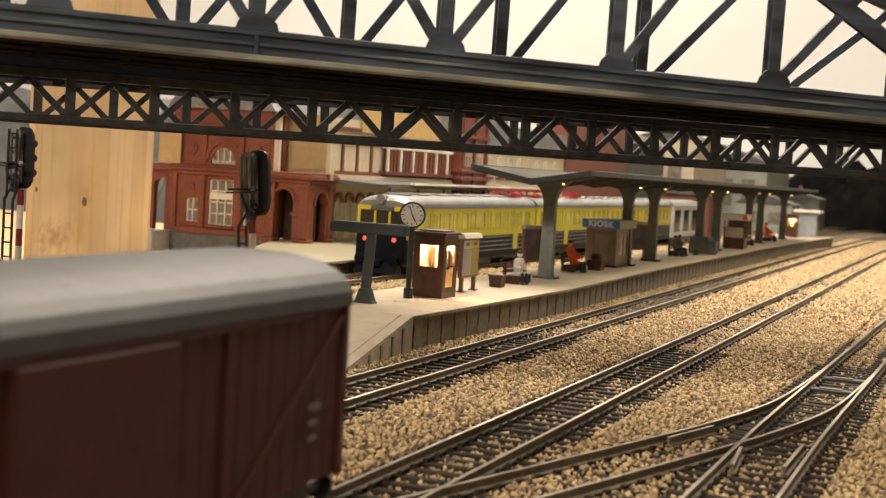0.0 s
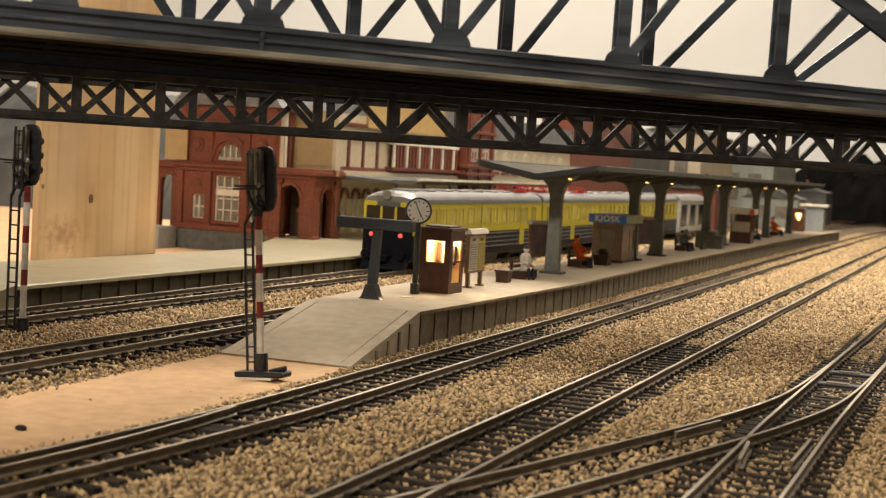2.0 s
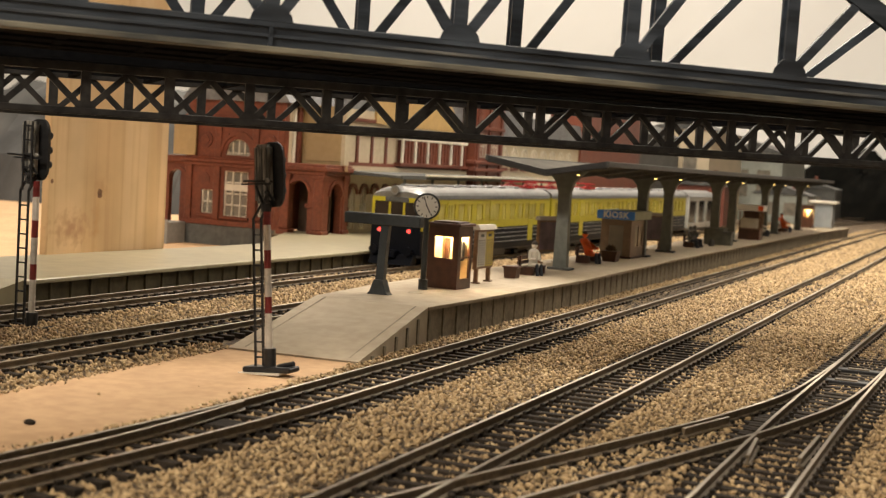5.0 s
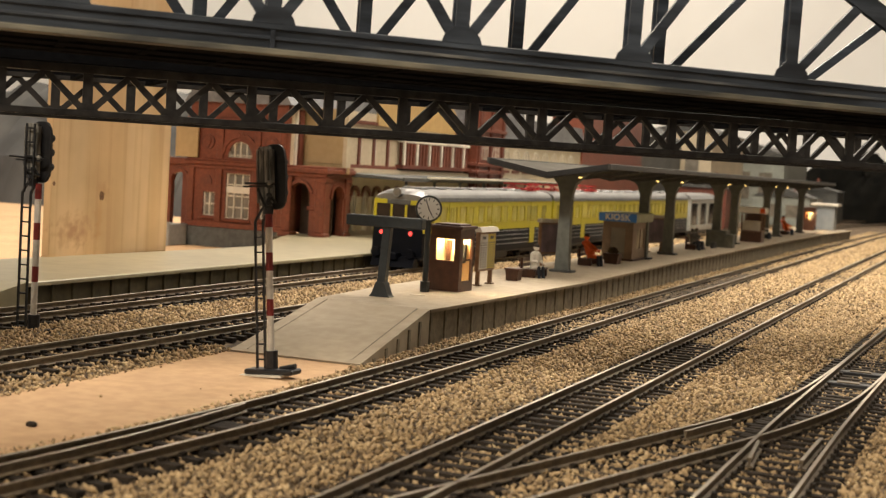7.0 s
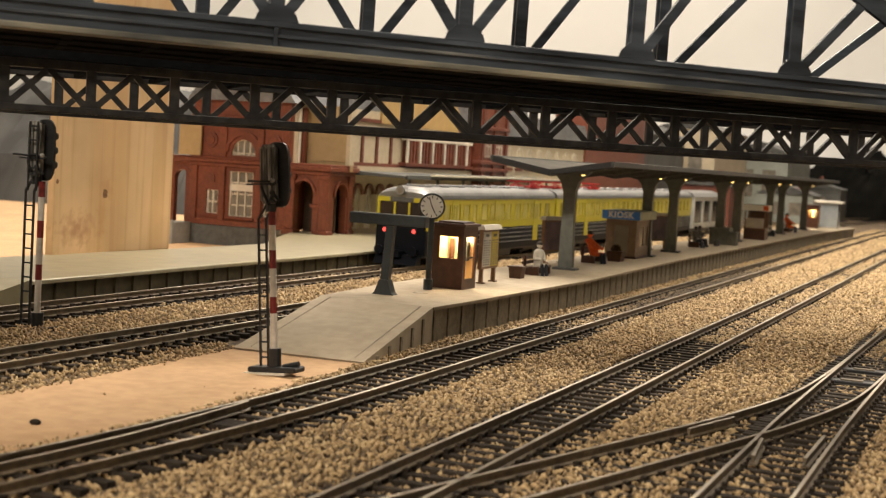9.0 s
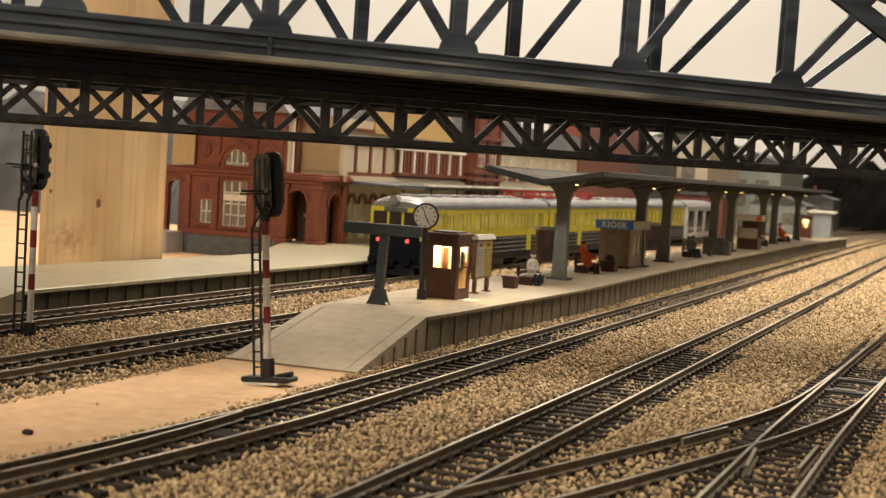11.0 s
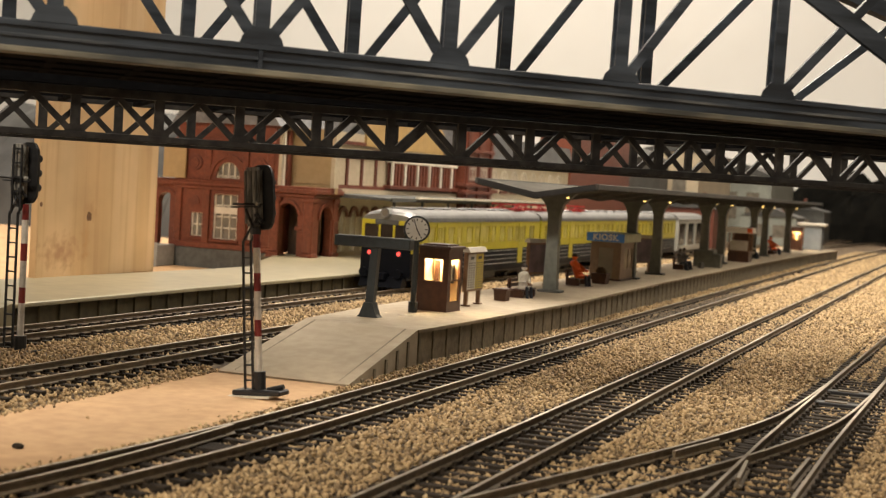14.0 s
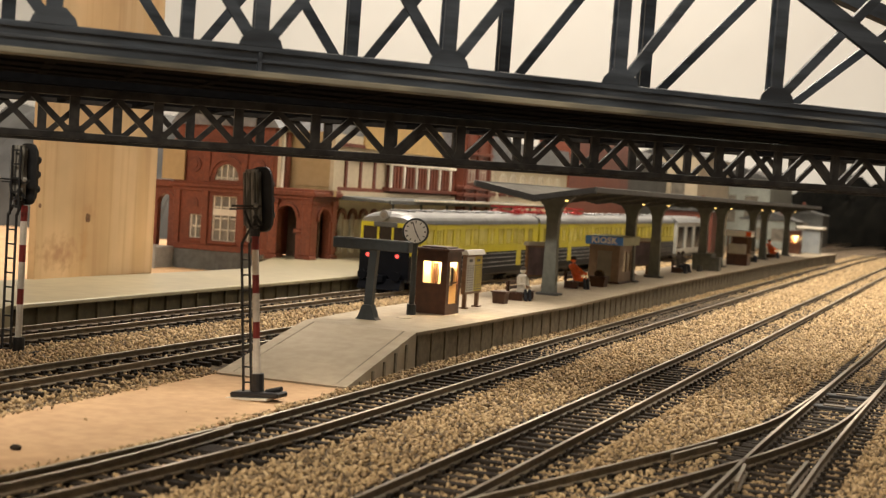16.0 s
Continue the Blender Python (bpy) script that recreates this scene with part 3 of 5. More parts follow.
# ---- bridges ----
def truss_bridge():
    d = Vector((0.7541, 0.6568, 0))
    ang = math.degrees(math.atan2(d.y, d.x))
    th = thing("truss_bridge", -161.9, 281.7, 83.0, "dark blue-grey riveted bowed truss railway bridge overhead", "bridge", rz=ang)
    th.matrix_basis = pose(-161.9 * MM, 281.7 * MM, 83.1 * MM, 0, 0.75, ang)
    P = 46.6
    top = {-5: 12, -4: 30, -3: 46, -2: 56, -1: 61, 0: 62, 1: 62, 2: 62, 3: 61, 4: 48, 5: 36, 6: 2}
    x0, x1 = -6 * P, 330
    for y, sx in ((0, 0), (60, -8.5)):
        s = 1 if y == 0 else -1
        g = part("girder", B((x0, x1, y - 1.3, y + 1.3, 0.8, 7.1)), M_STEEL, th)
        part("top_flange", bev(B((x0, x1, y - 2.0, y + 2.0, 5.9, 7.4)), 0.2), M_STEEL, g)
        part("middle_flange", bev(B((x0, x1, y - 1.9 * s if s > 0 else y, y if s > 0 else y + 1.9, 3.5, 4.3)), 0.15), M_WORN, g, "worn flange edge")
        # The far girder's flange takes the painted shade colour instead of dust.
        part("bottom_flange", bev(B((x0, x1, y - 2.6, y + 2.2, 0, 1.5)), 0.25), M_DUST if y == 0 else M_DECKSHADE, g, "bottom flange, weathered on the near girder, shade-black on the far one")
        for k in (0, 6):
            part("splice_plate", B((k * P - 0.5 + sx, k * P + 0.5 + sx, y - 2.1, y + 2.1, 1.5, 5.9)), M_STEEL, g)
        for k in range(-5, 7):
            h = top[k]
            x = k * P + sx
            if h > 5:
                for o in (-1.25, 1.25):
                    part("vertical", B((x - 1.75, x + 1.75, y + o - 0.45, y + o + 0.45, 7.3, 7.3 + h)), M_STEEL, th)
                part("vertical_web", B((x - 0.5, x + 0.5, y - 0.8, y + 0.8, 7.3, 7.3 + h)), M_STEEL, th)
                bm = prism(bmesh.new(), [(x - 5.2, 7.3), (x + 5.2, 7.3), (x + 4.6, 9.0), (x + 2.4, 11.2), (x - 2.4, 11.2), (x - 4.6, 9.0)], "y", y - 2.1, y - 1.75)
                part("gusset", bm, M_STEEL, th)
                for q in (1, -1):
                    if (q > 0 and k < 0) or (q < 0 and k > 1) or (k + q) not in top:
                        continue
                    hh = top[k + q]
                    bm = beam(bmesh.new(), (x + q * 2.5, y - 0.9, 9.6), (x + q * P * 0.97, y - 0.9, 7.0 + hh), 2.6, 1.2, (0, 1, 0))
                    part("diagonal", bm, M_STEEL, th)
            if k + 1 in top:
                p, q = (x, y, 7.3 + h), (x + P, y, 7.3 + top[k + 1])
                part("top_chord", beam(bmesh.new(), p, q, 5.0, 4.6, (0, 1, 0)), M_STEEL, th)
    part("counter_diagonal", beam(bmesh.new(), (4 * P - 2, -1.0, 17.5), (3 * P, -1.0, 40.5), 5.2, 1.6, (0, 1, 0)), M_STEEL, th)
    # Deck, cross beams and stringers are blackened to stand for shade.
    part("deck", B((x0, x1, 2.3, 57.3, 0.25, 5.5)), M_DECKSHADE, th, "deck underside with its shade painted black")
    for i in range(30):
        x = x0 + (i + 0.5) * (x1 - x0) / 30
        part("cross_beam", B((x - 1.2, x + 1.2, 2.5, 57.5, -0.1, 0.24)), M_DECKSHADE, th)
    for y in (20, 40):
        part("stringer", B((x0, x1, y - 1, y + 1, -0.3, 0.24)), M_DECKSHADE, th)
    pier(-6.2 * P, th)
    pier(332, th)


def pier(x, th):
    part("pier", bev(B((x - 16, x + 16, -4, 64, -87, 0)), 1.0), M_STONE, th, "grey stone pier")


def lattice_bridge():
    d = Vector((0.7373, 0.6755, 0))
    ang = math.degrees(math.atan2(d.y, d.x))
    th = thing("lattice_bridge", -301.7, 353.5, 68.6, "dark lattice girder bridge behind the truss bridge", "bridge", rz=ang)
    S = 27.3
    n0, n1 = -4, 18
    for y, sx in ((0, 0.0), (60, -5.9)):
        part("bottom_chord", bev(B((n0 * S, n1 * S, y - 1.6, y + 1.6, 0, 2.3)), 0.2), M_LATTICE, th)
        part("top_chord", bev(B((n0 * S, n1 * S, y - 1.8, y + 1.8, 14.2, 17.0)), 0.2), M_LATTICE, th)
        # Side plates and deck members here share the painted shade.
        part("side_plate", B((n0 * S, n1 * S, y - 0.5, y + 0.5, 17.0, 24.5)), M_DECKSHADE, th)
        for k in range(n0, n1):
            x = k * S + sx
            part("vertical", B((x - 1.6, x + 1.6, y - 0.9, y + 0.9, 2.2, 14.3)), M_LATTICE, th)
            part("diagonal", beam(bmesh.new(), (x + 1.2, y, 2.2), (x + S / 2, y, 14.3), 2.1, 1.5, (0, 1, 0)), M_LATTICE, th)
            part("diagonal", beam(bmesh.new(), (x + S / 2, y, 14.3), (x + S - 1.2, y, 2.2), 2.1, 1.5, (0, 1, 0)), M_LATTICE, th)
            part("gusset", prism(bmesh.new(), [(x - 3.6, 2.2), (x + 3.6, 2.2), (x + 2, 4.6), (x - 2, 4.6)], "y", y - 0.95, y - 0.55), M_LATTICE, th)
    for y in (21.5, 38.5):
        part("stringer", B((n0 * S, n1 * S, y - 1.5, y + 1.5, 15.0, 18.0)), M_DECKSHADE, th)
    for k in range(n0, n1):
        part("cross_girder", B((k * S - 1, k * S + 1, 1.5, 58.5, 14.3, 16.8)), M_DECKSHADE, th)
    # Unseen overhang, added so that its shadow darkens the top chord.
    part("shade_overhang", B((n0 * S, n1 * S, -7.5, -1.9, 17.1, 18.0)), M_DECKSHADE, th, "overhang added along the top chord to shade the lattice")
    for e in (n0 * S - 16, n1 * S + 16):
        part("pier", bev(B((e - 16, e + 16, -4, 64, -72.6, 17)), 1.0), M_STONE, th, "grey stone pier")


truss_bridge()
lattice_bridge()


# ---- signals ----
def light_signal(x, y, z, arm, lean=0.0, cage_x=None, head_dx=0.0, lad_x=(-6.3, -3.0)):
    th = thing("light_signal", x, y, z, "red and white banded colour light signal seen from behind, with ladder", "signal", "light signals")
    th.matrix_basis = pose(x * MM, y * MM, z * MM, 0, lean, 0)
    part("base_plate", bev(B((-7.5, 8.5, -3.2, 3.2, 0, 1.6)), 0.4), M_BLACK, th)
    part("base_card", B((-8.3, 5.5, -4.2, 3.4, -0.6, 0.0)), M_FRAMEW, th, "pale strip under the base")
    part("socket", rod(bmesh.new(), (0.2, 0, 1.4), (0.2, 0, 7), 1.9, 12), M_BLACK, th)
    part("cable_gland", rod(bmesh.new(), (3, 0, 1.5), (8.2, 0, 2.6), 0.8), M_BLACK, th)
    bands = ((7, 17.5, 0), (17.5, 22.5, 1), (22.5, 31, 0), (31, 36.5, 1), (36.5, 44, 0), (44, 49.0, 1))
    for a, b, red in bands:
        part("mast_band", rod(bmesh.new(), (0, 0, a), (0, 0, b), 1.05, 14), M_RED if red else M_WHITE, th, "red band" if red else "white band", smooth=False)
    la, lb = lad_x
    lad = part("ladder", B((la - 0.3, la + 0.3, -0.3, 0.3, 1.2, 46.0), (lb - 0.3, lb + 0.3, -0.3, 0.3, 1.2, 46.0)), M_BLACK, th, "thin black ladder")
    for i in range(9):
        part("rung", B((la, lb, -0.25, 0.25, 4 + i * 4.6, 4.5 + i * 4.6)), M_BLACK, lad)
    part("ladder_bend", beam(beam(bmesh.new(), (la, 0, 45.8), (la + 3.1, 0, 50.5), 0.6, 0.6), (lb, 0, 45.8), (lb + 2.8, 0, 50.5), 0.6, 0.6), M_BLACK, lad)
    # head: rounded target plate with a grey equipment box on its back
    pts = []
    for i in range(30):
        t = 2 * math.pi * i / 30
        cx, cz = math.cos(t), math.sin(t)
        pts.append((1.7 + 3.7 * math.copysign(abs(cx) ** 0.55, cx), 59.0 + 9.8 * math.copysign(abs(cz) ** 0.5, cz)))
    part("target_plate", bev(prism(bmesh.new(), pts, "y", 0.6, 1.8), 0.25), M_BLACK, th)
    part("lamp_housing", bev(B((-2.9, 2.3, -2.6, 0.7, 50.4, 68.0)), 0.8, 2), M_BOXGREY, th, "grey housing streaked with black")
    for o in (-1.7, 0.0, 1.5):
        part("housing_rib", bev(B((o - 0.3, o + 0.3, -2.75, -2.3, 52.2, 66.8)), 0.12), M_DGREY, th)
    part("neck", rod(bmesh.new(), (0, -0.4, 48), (0, -0.4, 52), 1.6, 10), M_BLACK, th)
    part("working_platform", B((-6.5, 3.2, -3.6, -3.1, 56.0, 56.5)), M_BLACK, th)
    part("arm_rail", rod(bmesh.new(), (-arm, -2.9, 57.2), (3.6, -2.9, 56.8), 0.35, 6), M_BLACK, th)
    cab = bmesh.new()
    for (a, b) in (((-2, -2.6, 55.6), (0.6, -3.0, 50)), ((0.6, -3.0, 50), (1.8, -2.4, 53.6)), ((1.8, -2.4, 53.6), (3.4, -1.6, 51.2))):
        rod(cab, a, b, 0.45, 6)
    part("cable", cab, M_BLACK, th)
    for k in range(3):
        part("lamp_hood", rod(bmesh.new(), (2.9, 1.8, 54.6 + k * 4.6), (2.9, 4.6, 54.3 + k * 4.6), 1.5, 10, 1.3), M_BLACK, th)
    if cage_x is not None:
        cage = part("head_ladder", B((cage_x, cage_x + 0.5, -4.4, -3.9, 46, 67.8), (cage_x + 3.1, cage_x + 3.6, -4.4, -3.9, 46, 67.8)), M_BLACK, th)
        for k in range(5):
            part("rung", B((cage_x + 0.4, cage_x + 3.2, -4.4, -3.95, 48.5 + k * 4.4, 49.0 + k * 4.4)), M_BLACK, cage)
    for k in range(3):
        part("clamp", bev(B((1.0, 2.6, -3.3, -2.3, 50.5 + k * 2.6, 51.6 + k * 2.6)), 0.25), M_BLACK, th)
    for ob in th.children:
        if ob.name.split(".")[0] in ("target_plate", "lamp_housing", "housing_rib", "neck", "cable", "lamp_hood", "clamp"):
            ob.location.x += head_dx * MM
    part("insulator", ball(bmesh.new(), (2.2, -3.3, 57.2), 0.8, n=8), M_BOXGREY, th, "pale round knob")
    return th


light_signal(-187.9, 336.8, -1.9, 6.0, -4.4, lad_x=(-4.6, -2.0)).scale = (0.96, 0.96, 0.943)
light_signal(-284.2, 352.5, -2.6, 9.5, 0.0, -2.4, -2.0)


# ---- trains ----
def rail_car(x, y0, y1, face, label):
    """One coach of the electric train; its near end at y0."""
    L = y1 - y0
    th = thing("train_coach", x, y0, 0, label, "train", "coaches of the electric train")
    hw = 15.0
    win, z_lo, z_hi = [], 27.0, 36.2
    n = int(L / 15.5)
    for i in range(n):
        a = 9 + i * (L - 16) / n
        win.append((a, a + 9.4 if i % 4 else a + 6.0, z_lo, z_hi, False))
    for s, nm in ((1, "side"), (-1, "side")):
        pl = hw - 0.9 if s > 0 else -hw
        sd = part(nm, wall(bmesh.new(), "x", pl, 0.9, 0.4, L - 0.4, 22.0, 39.2, win), M_YEL, th, "bright yellow coach side")
        part("window_band", B((pl + 0.25, pl + 0.6, 3, L - 3, z_lo - 0.4, z_hi + 0.4)), M_YELPANE, sd, "yellow tinted glazing")
        fr = bmesh.new()
        for a, b, c, d, _ in win:
            o = hw - 0.02 if s > 0 else -hw - 0.13
            box(fr, o, o + 0.15, a - 0.5, b + 0.5, c - 0.5, c)
            box(fr, o, o + 0.15, a - 0.5, b + 0.5, d, d + 0.5)
            box(fr, o, o + 0.15, a - 0.5, a, c, d)
            box(fr, o, o + 0.15, b, b + 0.5, c, d)
        part("window_frames", fr, M_YELDK, sd)
        for dy in (L * 0.16, L * 0.47, L * 0.80):
            o = hw + 0.01 if s > 0 else -hw - 0.26
            part("door", B((o, o + 0.25, dy, dy + 9.0, 12, 38.4)), M_YEL, sd, "yellow sliding door")
            for q in (0.9, 5.0):
                part("door_window", B((o - 0.02 if s < 0 else o + 0.2, o + 0.05 if s < 0 else o + 0.28, dy + q, dy + q + 3.1, 26, 36)), M_YELPANE, sd)
        o = hw - 0.6 if s > 0 else -hw + 0.1
        part("skirt", B((o, o + 0.5, 0.4, L - 0.4, 8.5, 22.0)), M_NAVY, sd, "dark navy lower side")
        for z in (12.5, 15.2, 17.9, 20.6):
            o2 = hw - 0.1 if s > 0 else -hw - 0.15
            part("side_strip", B((o2, o2 + 0.25, 30, L - 6, z, z + 0.45)), M_STRIP, sd, "thin pale strip")
    prof = [(-hw, 39.2)]
    for i in range(13):
        t = math.pi * (1 - i / 12)
        prof.append((hw * 1.0 * math.copysign(abs(math.cos(t)) ** 0.7, math.cos(t)), 39.2 + 6.6 * math.sin(t) ** 0.8))
    rf = bmesh.new()
    ends = [(1.0, 0.55), (3.0, 0.8), (7.0, 0.95), (12.0, 1.0), (L - 0.6, 1.0)] if face else [(1.0, 1.0), (L - 0.6, 1.0)]
    rings = [[rf.verts.new((x, y, 39.2 + (z - 39.2) * k)) for x, z in prof] for y, k in ends]
    for r0, r1 in zip(rings, rings[1:]):
        for i in range(len(prof)):
            j = (i + 1) % len(prof)
            rf.faces.new((r0[i], r0[j], r1[j], r1[i]))
    rf.faces.new(rings[0])
    rf.faces.new(rings[-1][::-1])
    part("roof", rf, M_SILVER, th, "silver grey rounded roof")
    for sd_ in (-1, 1):
        part("rain_strip", B((sd_ * hw - 0.3, sd_ * hw + 0.3, 2, L - 1, 39.2, 39.9)), M_SILVER, th)
    for i in range(int(L / 26)):
        part("roof_vent", bev(B((-6, 6, 16 + i * 26, 27 + i * 26, 45.4, 46.8)), 0.5), M_SILVER, th)
    part("floor_pan", B((-hw + 0.7, hw - 0.7, 0.6, L - 0.6, 7.5, 11)), M_BLACK, th)
    part("interior", B((-6, 6, 3, L - 3, 11, 30)), M_YELDK, th)
    for yy, nm in ((0, "front"), (L - 1.0, "end_wall")):
        e = part(nm, wall(bmesh.new(), "y", yy, 1.0, -hw + 0.2, hw - 0.2, 25.6, 39.6, [(-13.2, -4.9, 27, 37.2, False), (-3.7, 3.7, 27, 37.2, False), (4.9, 13.2, 27, 37.2, False)] if face else []), M_YEL, th, "yellow cab front with three windows")
        part("apron", B((-hw + 0.3, hw - 0.3, yy + 0.1, yy + 0.9, 9, 25.6)), M_NAVY, e, "dark lower cab front")
    if face:
        part("windscreen", B((-13.6, 13.6, 0.5, 0.8, 26, 37.6)), M_DKPANE, th)
        part("destination_blind", bev(B((-7, 7, -0.5, 0.1, 37.0, 39.8)), 0.3), M_DGREY, th)
        part("headlamp", rod(bmesh.new(), (-1.0, -1.4, 43.5), (-1.0, 5, 43.5), 2.6, 14), M_SILVER, th, "round silver roof headlamp")
        part("headlamp_lens", rod(bmesh.new(), (-1.0, -1.6, 43.5), (-1.0, -1.3, 43.5), 1.7, 14), M_PANE, th)
        for sx in (-9.4, 8.0):
            part("tail_lamp", rod(bmesh.new(), (sx, -0.8, 21.6), (sx, 0.2, 21.6), 1.05, 12), M_TAIL, th, "glowing red tail lamp")
            part("lamp_ring", rod(bmesh.new(), (sx, -0.5, 21.6), (sx, 0.15, 21.6), 1.7, 12), M_BLACK, th)
        part("snow_plough", prism(bmesh.new(), [(-6.5, 3.4), (-3.0, 9.0), (1.0, 9.0), (1.0, 3.4)], "x", -12.5, 12.5), M_NAVY, th, "black snow plough")
        part("coupler", bev(B((-3, 3, -7, 0.3, 7, 11)), 0.6), M_NAVY, th)
        for sx in (-10, 10):
            part("buffer", rod(bmesh.new(), (sx, -5.5, 11), (sx, 0.2, 11), 1.1, 10), M_NAVY, th)
            part("buffer_head", rod(bmesh.new(), (sx, -6.2, 11), (sx, -5.4, 11), 2.6, 12), M_NAVY, th)
    # Black filler added so that the gap between coaches stays dark.
    part("gap_filler", B((-13.8, 13.8, L - 0.7, L + 3.4, 9, 43.5)), M_BLACK, th, "black filler added to darken the gap between coaches")
    for by in (L * 0.16, L * 0.84):
        part("bogie_frame", bev(B((-12.5, 12.5, by - 20, by + 20, 5.5, 9.6)), 0.7), M_BLACK, th)
        for wy in (by - 13, by + 13):
            ax = bmesh.new()
            for wx in (-8.25, 8.25):
                rod(ax, (wx - 1.3, wy, 8.2), (wx + 1.3, wy, 8.2), 5.2, 16)
            part("wheelset", ax, M_DGREY, th)
    part("underframe_box", bev(B((-13, 13, L * 0.36, L * 0.64, 3.5, 9.5)), 0.6), M_BLACK, th)
    return th


M_YELPANE = mat("yellow_glazing", (0.62, 0.54, 0.16), (0.40, 0.34, 0.06), 90, 0.12, bump=0.0, spec=0.7, stain=0.4)
M_YELDK = mat("train_dull_yellow", (0.45, 0.36, 0.045), (0.38, 0.3, 0.035), 200, 0.4, bump=0.03)
M_DKPANE = mat("dark_windscreen", (0.03, 0.022, 0.018), (0.02, 0.015, 0.012), 200, 0.15, bump=0.0)
M_STRIP = mat("pale_strip", (0.33, 0.34, 0.33), (0.25, 0.26, 0.26), 300, 0.4, bump=0.0)
M_TAIL = glow("red_tail_lamp", (1.0, 0.06, 0.05), 2.2)
M_REDPANT = mat("pantograph_red", (0.42, 0.02, 0.02), (0.3, 0.015, 0.015), 400, 0.4, bump=0.05)
M_PALECAR = mat("pale_coach_paint", (0.50, 0.49, 0.43), (0.42, 0.41, 0.36), 200, 0.4)
M_GREENCAR = mat("grey_green_coach", (0.30, 0.32, 0.28), (0.25, 0.27, 0.24), 200, 0.4)

coach = rail_car(-303.8, 676, 900, True, "yellow and navy electric coach with silver roof on the track")
coach_b = rail_car(-303.8, 903.5, 1338, False, "long yellow and navy electric coach with silver roof")


def pantograph(parent, y):
    bm = bmesh.new()
    for s in (-1, 1):
        beam(bm, (s * 7, y - 12, 46.5), (s * 7, y + 12, 46.5), 1.2, 1.2)
    for q in (-12, 12, 0):
        beam(bm, (-9, y + q, 46.8), (9, y + q, 46.8), 1.2, 1.2)
    p = part("pantograph", bm, M_REDPANT, parent, "folded red pantograph on the roof")
    for s in (-1, 1):
        for q in (-1, 1):
            part("arm", beam(bmesh.new(), (s * 6.5, y + q * 11, 46.8), (s * 5.5, y - q * 3.5, 49.8), 0.9, 0.9), M_REDPANT, p)
    for q in (-4, 4):
        part("collector_bar", beam(bmesh.new(), (-11, y + q, 50), (11, y + q, 50), 1.2, 0.9), M_REDPANT, p)
    for s in (-7, 7):
        for q in (-11, 11):
            part("insulator", rod(bmesh.new(), (s, y + q, 44), (s, y + q, 46.3), 1.1, 8), M_FRAMEW, p)


pantograph(coach, 200)
pantograph(coach_b, 22)
pantograph(coach_b, 115)


def pale_coach():
    th = thing("goods_brake_van", -303.0, 1343, 0, "pale grey coach with dark windows behind the yellow train", "train")
    body = part("body", wall(bmesh.new(), "x", 15, 1, 0, 130, 9, 40, [(5, 40, 14, 36, False), (48, 82, 14, 36, False), (90, 125, 14, 36, False)]), M_PALECAR, th)
    part("glazing", B((14.6, 14.9, 2, 128, 13, 37)), M_DKPANE, body)
    part("end_wall", B((-15, 15, 0, 1, 9, 40)), M_PALECAR, th)
    part("far_wall", B((-16, -15, 0, 130, 9, 40)), M_PALECAR, th)
    part("roof", prism(bmesh.new(), [(-16.5, 40), (16.5, 40), (13, 44), (5, 46), (-5, 46), (-13, 44)], "y", -1, 131), M_SILVER, th)
    part("chassis", B((-12, 12, 2, 128, 5, 9)), M_BLACK, th)
    for y in (22, 108):
        ax = bmesh.new()
        for wx in (-8.25, 8.25):
            rod(ax, (wx - 1.3, y, 8.2), (wx + 1.3, y, 8.2), 5.2, 14)
        part("wheelset", ax, M_BLACK, th)


pale_coach()


M_FADED = mat("faded_lettering", (0.22, 0.17, 0.14), (0.10, 0.05, 0.04), 500, 0.6)


